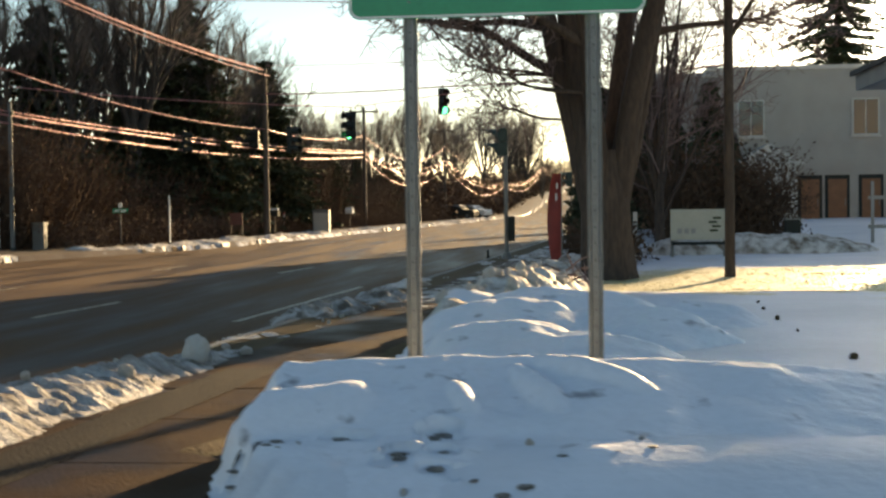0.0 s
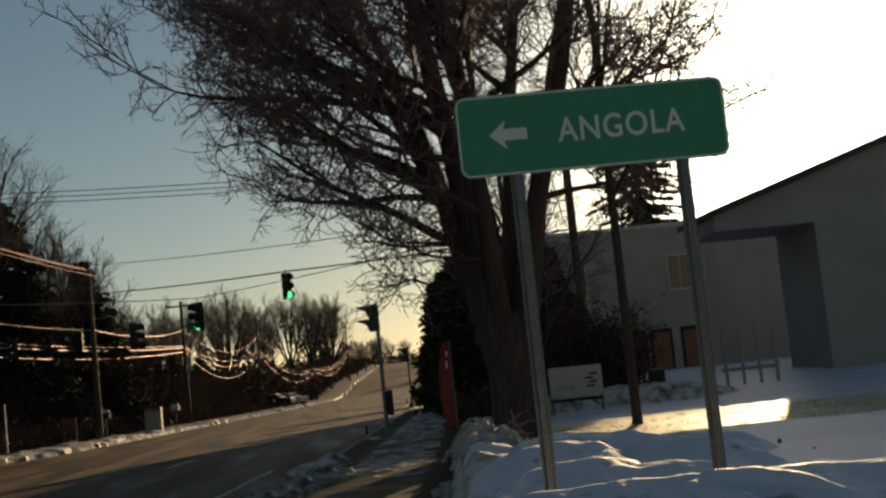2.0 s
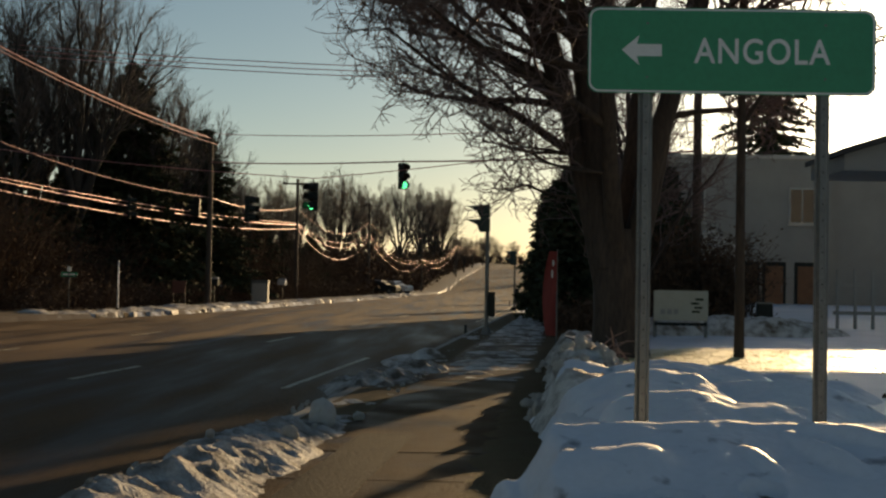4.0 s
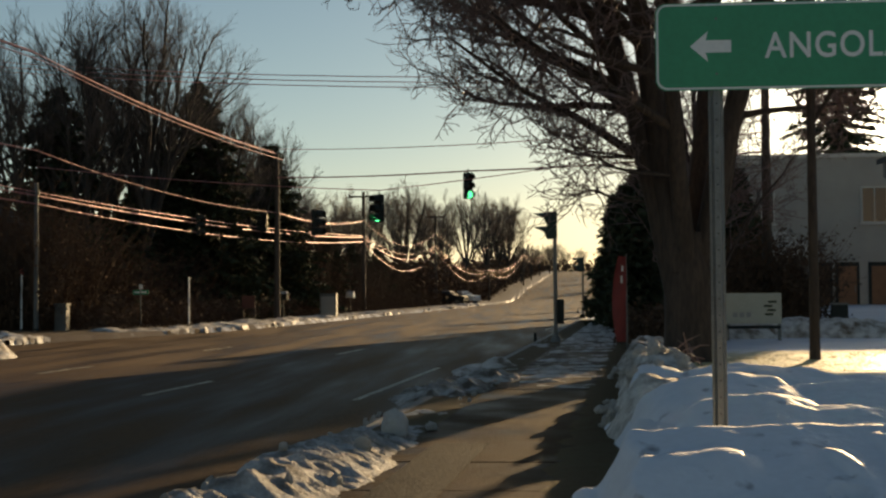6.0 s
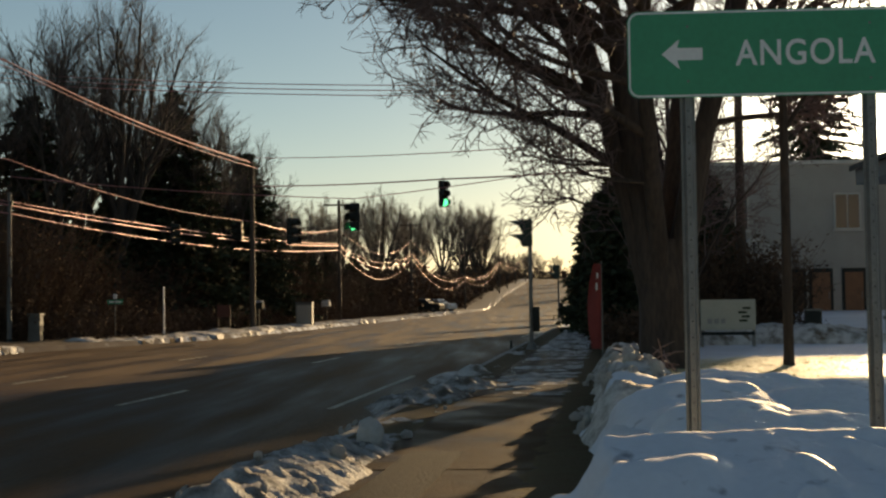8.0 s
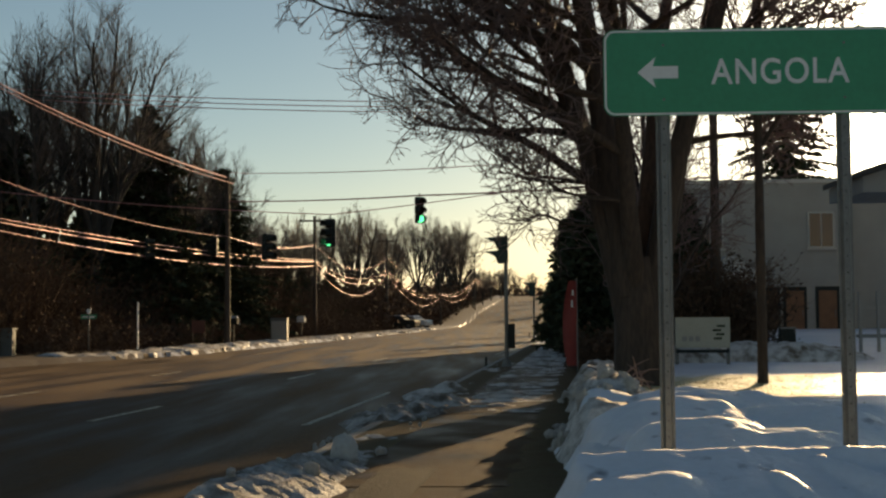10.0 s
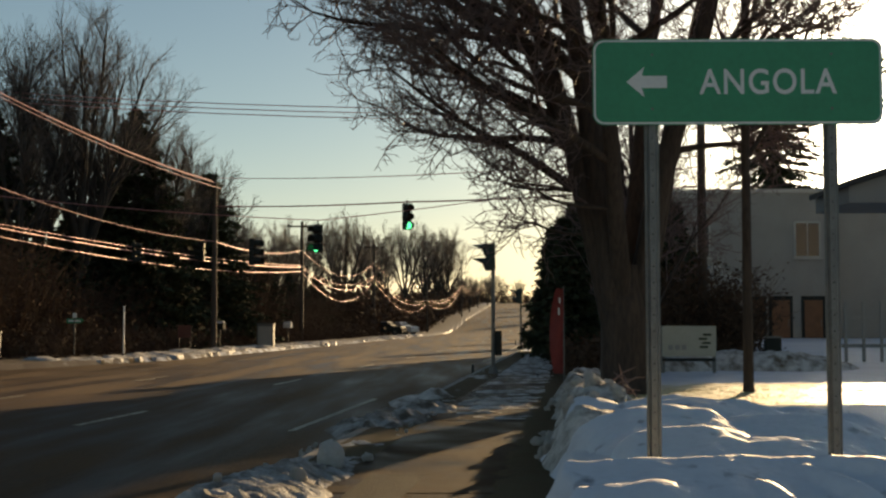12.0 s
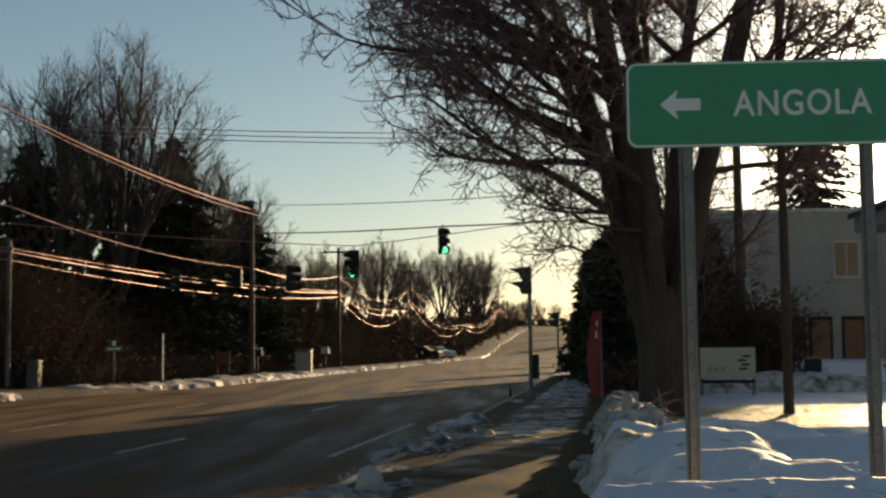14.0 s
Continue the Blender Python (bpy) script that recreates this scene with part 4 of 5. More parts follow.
# ---- town sign on two posts ----
sign = thing("road_sign", 1.9, 8.0, land(1.9, 8.0), "green road sign with white arrow and lettering on two steel posts", "road sign")
SB, ST, SX0, SX1 = 2.625, 3.165, 1.0, 2.795
gz = land(1.9, 8.0)


def rounded_plate(x0, x1, z0, z1, y0, y1, r, n=8):
    bm = bmesh.new()
    pts = []
    for cx, cz, a0 in ((x1 - r, z1 - r, 0), (x0 + r, z1 - r, 90), (x0 + r, z0 + r, 180), (x1 - r, z0 + r, 270)):
        for k in range(n + 1):
            a = radians(a0 + 90 * k / n)
            pts.append((cx + r * math.cos(a), cz + r * math.sin(a)))
    front = [bm.verts.new((x, y0, z)) for x, z in pts]
    back = [bm.verts.new((x, y1, z)) for x, z in pts]
    bm.faces.new(front)
    bm.faces.new(back[::-1])
    for i in range(len(pts)):
        j = (i + 1) % len(pts)
        bm.faces.new((front[i], back[i], back[j], front[j]))
    bmesh.ops.recalc_face_normals(bm, faces=bm.faces)
    return bm


cx, cz = -1.9, -gz
panel = part("panel", rounded_plate(SX0 + cx, SX1 + cx, SB + cz, ST + cz, -0.004, 0.0, 0.07), GREEN, sign, "green reflective panel")
bm = rounded_plate(SX0 + cx + 0.006, SX1 + cx - 0.006, SB + cz + 0.006, ST + cz - 0.006, -0.0062, -0.0042, 0.066)
inner = rounded_plate(SX0 + cx + 0.018, SX1 + cx - 0.018, SB + cz + 0.018, ST + cz - 0.018, -0.0078, -0.0064, 0.056)
part("border", bm, WHITE, panel, "thin white border")
part("field", inner, GREEN, panel, "green field")
bm = bmesh.new()
ax, az = 1.21 + cx, 2.895 + cz
arrow = [(0, 0), (0.11, 0.095), (0.095, 0.038), (0.25, 0.038), (0.25, -0.038), (0.095, -0.038), (0.11, -0.095)]
face = bm.faces.new([bm.verts.new((ax + u, -0.0095, az + w)) for u, w in arrow])
ext = bmesh.ops.extrude_face_region(bm, geom=[face])
for v in ext["geom"]:
    if isinstance(v, bmesh.types.BMVert):
        v.co.y += 0.0012
bmesh.ops.recalc_face_normals(bm, faces=bm.faces)
part("arrow", bm, WHITE, panel, "white arrow")


def lettering(text, size, x, y, z, mat, parent, stretch=1.0, name="letters"):
    cu = bpy.data.curves.new(name, "FONT")
    cu.body, cu.size, cu.extrude, cu.offset = text, size, 0.0008, size * 0.012
    cu.space_character = 1.1
    tmp = bpy.data.objects.new(name, cu)
    scene.collection.objects.link(tmp)
    me = bpy.data.meshes.new_from_object(tmp)
    bpy.data.objects.remove(tmp)
    me.materials.append(mat)
    ob = new(name, me)
    ob.parent = parent
    ob.matrix_basis = pose(x, y, z, 90, 0, 0) @ Matrix.Diagonal((stretch, 1, 1, 1))
    return ob


lettering("ANGOLA", 0.222, 1.665 + cx, -0.009, 2.82 + cz, WHITE, panel, 0.86)


def u_post(x):
    """A hat-section post with holes' strip, as a rolled profile."""
    prof = ((-0.045, 0.0), (-0.03, 0.0), (-0.018, -0.032), (0.018, -0.032), (0.03, 0.0), (0.045, 0.0), (0.045, 0.006), (0.026, 0.006), (0.014, -0.026), (-0.014, -0.026), (-0.026, 0.006), (-0.045, 0.006))
    bm = bmesh.new()
    lo = [bm.verts.new((x + u, 0.05 + w, -0.4)) for u, w in prof]
    hi = [bm.verts.new((x + u, 0.05 + w, ST + cz - 0.06)) for u, w in prof]
    for i in range(len(prof)):
        j = (i + 1) % len(prof)
        bm.faces.new((lo[i], lo[j], hi[j], hi[i]))
    bm.faces.new(hi)
    bmesh.ops.recalc_face_normals(bm, faces=bm.faces)
    return bm


for x in (1.37, 2.48):
    post = part("post", u_post(x + cx), STEEL, sign, "galvanised steel post")
    holes = bmesh.new()
    for k in range(int((SB + cz) / 0.1)):
        cone(holes, (x + cx, 0.0172, 0.05 + 0.1 * k), (x + cx, 0.0192, 0.05 + 0.1 * k), 0.0055, 0.0055, 8)
    tagged(part("holes", holes, DARK_METAL, post), "row of punched holes", kind="stuff")
    for z in (SB + cz + 0.1, ST + cz - 0.1):
        part("bolt", rod((x + cx, -0.014, z), (x + cx, 0.02, z), 0.008, n=8), STEEL, post)

# ---- traffic signals ----


def signal_head(name, x, y, top, turn, label, sections=3, lit=None, size=0.34, group="hanging traffic signals", hang=0.35):
    head = thing(name, x, y, top - sections * size, label, "traffic signal", turn, group)
    for k in range(sections):
        z = (sections - 1 - k) * size
        body = part("section", slab(-size / 2, size / 2, -0.1, 0.1, z + 0.006, z + size - 0.006, 0.02), DARK_METAL, head)
        lens = bmesh.new()
        bmesh.ops.create_uvsphere(lens, u_segments=14, v_segments=8, radius=size * 0.43, matrix=Matrix.Translation((0, -0.1, z + size / 2)) @ Matrix.Diagonal((1, 0.22, 1, 1)))
        on = lit == k
        part("lens", lens, GREEN_LAMP if on else DULL_LENS, body, "lit green lens" if on else "unlit lens", smooth=True)
        v, f = [], []
        n = 14
        for i in range(n + 1):
            a = radians(-35 + 250 * i / n)
            for rr, yy, dz in ((0.46, -0.1, 0), (0.45, -0.38, -0.03), (0.43, -0.38, -0.03), (0.44, -0.1, 0)):
                v.append((math.cos(a) * rr * size, yy, z + size / 2 + math.sin(a) * rr * size + dz))
        for i in range(n):
            for q in range(4):
                f.append((4 * i + q, 4 * i + (q + 1) % 4, 4 * i + 4 + (q + 1) % 4, 4 * i + 4 + q))
        raw("visor", v, f, DARK_METAL, body)
    if hang:
        part("hanger", rod((0, 0, sections * size - 0.01), (0, 0, sections * size + hang), 0.025), STEEL, head)
    return head


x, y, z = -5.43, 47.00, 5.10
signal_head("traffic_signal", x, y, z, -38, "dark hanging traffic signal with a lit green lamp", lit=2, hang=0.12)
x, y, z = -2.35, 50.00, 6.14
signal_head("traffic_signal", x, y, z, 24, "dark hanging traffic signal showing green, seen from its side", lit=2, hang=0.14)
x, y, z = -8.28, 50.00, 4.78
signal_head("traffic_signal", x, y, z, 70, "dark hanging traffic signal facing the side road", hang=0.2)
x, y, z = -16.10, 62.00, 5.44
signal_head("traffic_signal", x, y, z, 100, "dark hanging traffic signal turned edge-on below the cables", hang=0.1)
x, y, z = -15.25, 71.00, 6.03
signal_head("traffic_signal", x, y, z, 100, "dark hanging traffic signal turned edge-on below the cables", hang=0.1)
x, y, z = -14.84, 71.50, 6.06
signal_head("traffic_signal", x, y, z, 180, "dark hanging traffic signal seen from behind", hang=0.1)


def pole_signal(x, y, height, label):
    z = land(x, y) - 0.05
    post = thing("signal_post", x, y, z, label, "signal post", group="flashing signal posts")
    part("pole", rod((0, 0, 0), (0, 0, height), 0.055, 0.05), STEEL, post)
    part("base", rod((0, 0, 0), (0, 0, 0.25), 0.17, 0.09, 16), STEEL, post)
    part("control_box", slab(0.05, 0.22, -0.1, 0.1, 0.55, 1.2, 0.015), DARK_METAL, post, "dark control box")
    size = 0.36
    for k in range(2):
        zz = height - 0.02 - (k + 1) * size
        body = part("section", slab(-0.22, 0.06, -0.18, 0.18, zz, zz + size - 0.01, 0.02), SIGNAL_GREEN, post)
        lens = bmesh.new()
        bmesh.ops.create_uvsphere(lens, u_segments=12, v_segments=8, radius=0.15, matrix=Matrix.Translation((-0.22, 0, zz + size / 2)) @ Matrix.Diagonal((0.22, 1, 1, 1)))
        part("lens", lens, DULL_LENS, body, smooth=True)
        v, f = [], []
        n = 12
        for i in range(n + 1):
            a = radians(-20 + 220 * i / n)
            reach = -0.26 - 0.3 * max(0.0, math.sin(a)) ** 1.5
            for rr, xx, dz in ((0.165, -0.22, 0), (0.16, reach, -0.02), (0.15, reach, -0.02), (0.155, -0.22, 0)):
                v.append((xx, math.cos(a) * rr, zz + size / 2 + math.sin(a) * rr + dz))
        for i in range(n):
            for q in range(4):
                f.append((4 * i + q, 4 * i + (q + 1) % 4, 4 * i + 4 + (q + 1) % 4, 4 * i + 4 + q))
        raw("visor", v, f, SIGNAL_GREEN, body)
    return post


pole_signal(0.74, 34.2, 3.6 - land(0.74, 34.2) + 0.05, "slim signal post with two hooded lamps beside the kerb")
pole_signal(2.55, 65.4, 3.3 - land(2.55, 65.4) + 0.05, "slim signal post with two hooded lamps farther along")
for x, y in ((0.2, 35.0), (3.0, 88.0)):
    b = thing("marker_post", x, y, land(x, y) - 0.05, "short dark marker post in the snow", "marker post", group="marker posts")
    part("post", rod((0, 0, 0), (0, 0, 0.62), 0.04, 0.035), DARK_METAL, b)
    part("cap", rod((0, 0, 0.62), (0, 0, 0.66), 0.045, 0.03), DARK_METAL, b)

# ---- poles and wires ----


def utility_pole(x, y, top, arms):
    z = land(x, y) - 0.3
    p = thing("utility_pole", x, y, z, "weathered wooden utility pole carrying cables", "utility pole", group="utility poles")
    part("pole", rod((0, 0, 0), (0, 0, top - z), 0.16, 0.11, 10), POLE_WOOD, p)
    for h in arms:
        arm = part("crossarm", slab(-1.1, 1.1, -0.16, -0.06, h - z - 0.06, h - z + 0.06, 0.01), POLE_WOOD, p)
        for u in (-1.0, 0.0, 1.0):
            part("insulator", rod((u, -0.11, h - z + 0.06), (u, -0.11, h - z + 0.2), 0.04, 0.025, 8), GLASS, arm)
    return p


POLES = ((-13.0, 66.0, 8.8), (-12.4, 95.0, 9.1), (-10.2, 135.0, 10.0), (-6.7, 190.0, 10.6), (-2.4, 260.0, 14.5))
for x, y, top in POLES:
    utility_pole(x, y, top, (top - 0.35,) if y > 90 else ())
utility_pole(7.05, 39.0, 9.5, ())
lp = thing("cable_post", -17.9, 46.2, land(-17.9, 46.2) - 0.1, "slender grey steel post that carries the telephone cables", "post")
part("pole", rod((0, 0, 0), (0, 0, 5.5), 0.085, 0.07, 12), CABINET_GREY, lp)
part("collar", rod((0, 0, 0), (0, 0, 0.2), 0.16, 0.1, 12), DARK_METAL, lp)
part("bracket", slab(-0.12, 0.12, -0.05, 0.05, 5.05, 5.2, 0.01), DARK_METAL, lp)


def wire(points, r, label, sag=0.0, name="cable"):
    """One cable hung through the given points with a sag between each two."""
    line = []
    for (a, b) in zip(points, points[1:]):
        a, b = Vector(a), Vector(b)
        for i in range(13):
            f = i / 12
            if i or not line:
                line.append((a.lerp(b, f) - Vector((0, 0, sag * (4.0 if a.y > 90 else 1.0) * 4 * f * (1 - f))), r * (0.6 if a.y > 90 else 1.0)))
    v, f = tubes([line], 5)
    return tagged(raw(name, v, f, CABLE, smooth=True), label, "cable", group="overhead cables")


TELE = [(-36.0, 8.0, 9.6), (-17.9, 46.2, 5.15), (-12.4, 95.0, 5.75), (-10.2, 135.0, 6.6), (-6.7, 190.0, 5.2), (-2.4, 260.0, 9.6), (3.0, 380.0, 14.0)]
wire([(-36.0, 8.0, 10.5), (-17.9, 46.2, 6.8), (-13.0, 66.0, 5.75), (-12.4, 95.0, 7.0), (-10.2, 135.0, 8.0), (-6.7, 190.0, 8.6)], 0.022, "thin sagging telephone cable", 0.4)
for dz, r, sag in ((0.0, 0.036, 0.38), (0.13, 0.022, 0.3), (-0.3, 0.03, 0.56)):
    wire([(x, y, z + dz) for x, y, z in TELE], r, "thick sagging telephone cable coloured as if catching the light", sag)
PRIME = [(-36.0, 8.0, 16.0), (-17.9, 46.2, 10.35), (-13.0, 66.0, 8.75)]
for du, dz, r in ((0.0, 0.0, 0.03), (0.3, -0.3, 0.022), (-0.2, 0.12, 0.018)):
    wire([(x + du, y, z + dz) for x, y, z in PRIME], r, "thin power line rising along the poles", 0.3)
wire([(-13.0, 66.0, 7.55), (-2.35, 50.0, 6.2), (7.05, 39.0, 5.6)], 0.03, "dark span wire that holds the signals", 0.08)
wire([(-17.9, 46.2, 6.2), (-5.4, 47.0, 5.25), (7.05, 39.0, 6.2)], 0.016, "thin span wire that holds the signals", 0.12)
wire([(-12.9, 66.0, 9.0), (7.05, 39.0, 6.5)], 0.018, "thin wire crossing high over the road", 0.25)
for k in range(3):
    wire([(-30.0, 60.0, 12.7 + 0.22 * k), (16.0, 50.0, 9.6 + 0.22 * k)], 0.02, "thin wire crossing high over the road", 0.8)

# ---- across the road ----


def stake(x, y, h, mat, label, cap=None):
    s = thing("marker_stake", x, y, land(x, y) - 0.05, label, "marker stake", group="roadside stakes")
    part("stake", rod((0, 0, 0), (0, 0, h), 0.036, 0.032, 10), mat, s)
    part("foot", rod((0, 0, 0), (0, 0, 0.12), 0.14, 0.07, 12), DARK_METAL, s)
    if cap:
        part("cap", rod((0, 0, h), (0, 0, h + 0.22), 0.065, 0.055, 10), cap, s)


stake(-13.95, 52.5, 2.05, WHITE, "pale marker stake in the verge snow")
stake(-18.6, 46.6, 2.1, WHITE, "pale stake with a red reflector at the corner", RED)
stake(-14.1, 75.0, 1.1, WHITE, "short pale stake with a red reflector by the verge", RED)
gb = thing("utility_cabinet", -17.45, 47.6, land(-17.45, 47.6) - 0.05, "grey utility cabinet at the foot of the woods", "utility cabinet")
part("body", slab(-0.22, 0.22, -0.2, 0.2, 0.0, 1.0, 0.02), CABINET_GREY, gb)
part("lid", slab(-0.25, 0.25, -0.23, 0.23, 1.003, 1.08, 0.015), CABINET_GREY, gb)
rb = thing("notice_board", -13.6, 62.0, land(-13.6, 62.0), "small rust-red notice board on two legs in the verge", "notice board")
part("board", slab(-0.32, 0.32, -0.02, 0.02, 0.6, 1.2, 0.01), BRICK_RED, rb)
for u in (-0.28, 0.28):
    part("leg", slab(u - 0.03, u + 0.03, 0.022, 0.07, -0.2, 1.2, 0.006), POLE_WOOD, rb)
st = thing("street_sign", -15.5, 51.0, land(-15.5, 51.0), "green street name sign on a thin post", "street sign")
part("post", rod((0, 0, -0.2), (0, 0, 1.5), 0.03), STEEL, st)
blade = part("blade", slab(-0.32, 0.32, -0.012, 0.012, 1.28, 1.46, 0.008), GREEN, st, "green name plate")
part("bar", slab(-0.24, 0.24, -0.016, -0.0135, 1.34, 1.4), WHITE, blade)
part("crown_plate", slab(-0.08, 0.08, -0.012, 0.012, 1.5, 1.68, 0.008), WHITE, st, "pale upper plate")


def mailbox(x, y, label, mat):
    m = thing("mailbox", x, y, land(x, y), label, "mailbox", 75, group="mailboxes")
    part("post", slab(-0.05, 0.05, -0.05, 0.05, -0.2, 1.0, 0.008), POLE_WOOD, m)
    bm = bmesh.new()
    n = 10
    ring = [(-0.14, 1.0)] + [(-0.14 * math.cos(math.pi * i / n), 1.2 + 0.14 * math.sin(math.pi * i / n)) for i in range(n + 1)] + [(0.14, 1.0)]
    a, b = [bm.verts.new((u, -0.28, w)) for u, w in ring], [bm.verts.new((u, 0.28, w)) for u, w in ring]
    bm.faces.new(a)
    bm.faces.new(b[::-1])
    for i in range(len(ring)):
        j = (i + 1) % len(ring)
        bm.faces.new((a[i], b[i], b[j], a[j]))
    bmesh.ops.recalc_face_normals(bm, faces=bm.faces)
    part("box", bm, mat, m)
    part("flag", slab(0.142, 0.155, -0.1, -0.06, 1.1, 1.4, 0.004), RED, m)
    v = slab(-0.13, 0.13, -0.27, 0.27, 1.33, 1.42, 0.03)
    part("snow_cap", v, SNOW, m, "snow lying on the box")


mailbox(-13.2, 68.5, "dark mailbox with snow on top beside the road", DARK_METAL)
mailbox(-12.4, 88.0, "pale mailbox beside the road", WHITE)


def house(name, x, y, w, d, wall, ridge, mat, label, turn=0, base=None, windows=True, e=0.35):
    z = land(x, y) if base is None else base
    h = thing(name, x, y, z, label, "house", turn)
    edge = wall - 0.12 + (ridge - wall + 0.12) * e / (w / 2 + e)
    part("wall", slab(-w / 2, w / 2, -d / 2, d / 2, -0.5, edge - 0.01), mat, h)
    bm = bmesh.new()
    pts = [(-w / 2 - e, wall - 0.12), (0, ridge), (w / 2 + e, wall - 0.12), (w / 2 + e, wall + 0.06), (0, ridge + 0.2), (-w / 2 - e, wall + 0.06)]
    a, b = [bm.verts.new((u, -d / 2 - 0.35, v)) for u, v in pts], [bm.verts.new((u, d / 2 + 0.35, v)) for u, v in pts]
    bm.faces.new(a)
    bm.faces.new(b[::-1])
    for i in range(6):
        j = (i + 1) % 6
        bm.faces.new((a[i], b[i], b[j], a[j]))
    bmesh.ops.recalc_face_normals(bm, faces=bm.faces)
    part("roof", bm, ROOFING, h, "dark shingled roof")
    # boxed eaves added to stop sunlight under a deep overhang
    if e > 1:
        for s in (-1, 1):
            bm = bmesh.new()
            pts = [(s * (w / 2 + e - 0.12), wall - 0.1), (s * (w / 2 + e - 0.12), wall - 0.6), (s * (w / 2 + 0.003), wall - 0.6), (s * (w / 2 + 0.003), edge - 0.03)]
            a, b = [bm.verts.new((u, -d / 2, v)) for u, v in pts], [bm.verts.new((u, d / 2, v)) for u, v in pts]
            bm.faces.new(a)
            bm.faces.new(b[::-1])
            for i in range(4):
                bm.faces.new((a[i], b[i], b[(i + 1) % 4], a[(i + 1) % 4]))
            bmesh.ops.recalc_face_normals(bm, faces=bm.faces)
            part("soffit", bm, STUCCO, h, "deep boxed eave added to shape the shade")
    for yy in (-d / 2 + 0.02, d / 2 - 0.02):
        raw("gable", [(-w / 2, yy, edge - 0.02), (w / 2, yy, edge - 0.02), (0, yy, ridge)], [(0, 1, 2)], mat, h)
    for u in (-w / 4, w / 4) if windows else ():
        win = part("window", slab(u - 0.5, u + 0.5, -d / 2 - 0.06, -d / 2 + 0.02, 1.0, 2.3, 0.01), TRIM, h)
        part("pane", slab(u - 0.42, u + 0.42, -d / 2 - 0.075, -d / 2 - 0.062, 1.08, 2.22), GLASS, win)
    return h


house("house", -25.5, 56.0, 7.0, 8.0, 4.0, 6.4, BRICK_RED, "dark red gabled house half hidden by trees", 12)

pb = thing("utility_cabinet", -11.3, 72.0, land(-11.3, 72.0) - 0.05, "pale grey equipment cabinet in the verge below the woods", "utility cabinet")
part("body", slab(-0.45, 0.45, -0.3, 0.3, 0.0, 1.3, 0.02), CABINET_GREY, pb)
part("lid", slab(-0.48, 0.48, -0.33, 0.33, 1.303, 1.37, 0.015), CABINET_GREY, pb)
part("door", slab(-0.4, 0.4, -0.325, -0.303, 0.12, 1.2, 0.008), STUCCO, pb)



def parked_car(x, y, turn, mat, label):
    car = thing("car", x, y, land(x, y), label, "car", turn, "parked cars")
    side = [(-2.1, 0.35), (-2.15, 0.75), (-1.95, 0.95), (-1.0, 1.0), (-0.45, 1.42), (1.15, 1.42), (1.75, 1.0), (2.1, 0.92), (2.15, 0.4)]
    bm = bmesh.new()
    a, b = [bm.verts.new((-0.85 + (0.14 if w > 1.1 else 0), u, w)) for u, w in side], [bm.verts.new((0.85 - (0.14 if w > 1.1 else 0), u, w)) for u, w in side]
    bm.faces.new(a)
    bm.faces.new(b[::-1])
    for i in range(len(side)):
        j = (i + 1) % len(side)
        bm.faces.new((a[i], b[i], b[j], a[j]))
    bmesh.ops.recalc_face_normals(bm, faces=bm.faces)
    body = part("body", bm, mat, car)
    for s in (-1, 1):
        raw("side_window", [(s * 0.84, -0.75, 1.03), (s * 0.73, -0.38, 1.36), (s * 0.73, 1.05, 1.36), (s * 0.84, 1.45, 1.03)], [(0, 1, 2, 3)], GLASS, body)
        for u in (-1.35, 1.3):
            w = part("wheel", rod((s * 0.68, u, 0.32), (s * 0.87, u, 0.32), 0.32, n=16), DARK_METAL, car)
            part("rim", rod((s * 0.86, u, 0.32), (s * 0.885, u, 0.32), 0.19, n=12), STEEL, w)
        part("lamp", slab(s * 0.62 - 0.14, s * 0.62 + 0.14, -2.17, -2.1, 0.66, 0.78, 0.01), RED, car)
    part("rear_window", slab(-0.62, 0.62, -0.78, -0.7, 1.06, 1.3), GLASS, body)
    part("snow_cap", slab(-0.66, 0.66, -0.4, 1.1, 1.423, 1.48, 0.02), SNOW, car, "snow on the roof")


parked_car(-8.4, 150.0, 60, WHITE, "pale parked car with snow on its roof")
parked_car(-9.4, 141.0, 75, DARK_METAL, "dark parked car with snow on its roof")

# ---- building across the lawn ----
B0 = 0.42
bld = thing("building", 12.0, 65.0, B0, "grey two-storey flat-roofed building with an entrance porch", "building")
H = 8.05 - B0
part("wall", slab(-2.7, 6.2, 0, 11, -0.6, H), STUCCO, bld)
part("wing", slab(6.203, 17.0, 0.6, 10.0, -0.6, 6.8), STUCCO, bld, "lower grey wing")
part("wing_cap", slab(6.31, 17.1, 0.5, 10.1, 6.803, 6.95, 0.02), TRIM, bld, "pale roof edge")
part("parapet", slab(-2.8, 6.3, -0.1, 11.1, H + 0.003, H + 0.2, 0.02), TRIM, bld, "pale parapet cap")


annex = thing("building", 6.7, 50.0, 0.42, "lower grey flat-roofed building behind the trees", "building")
part("wall", slab(-2.0, 1.9, 0, 6, -0.6, 5.9), STUCCO, annex)
part("parapet", slab(-2.1, 2.0, -0.1, 6.1, 5.903, 6.06, 0.02), TRIM, annex, "pale parapet cap")


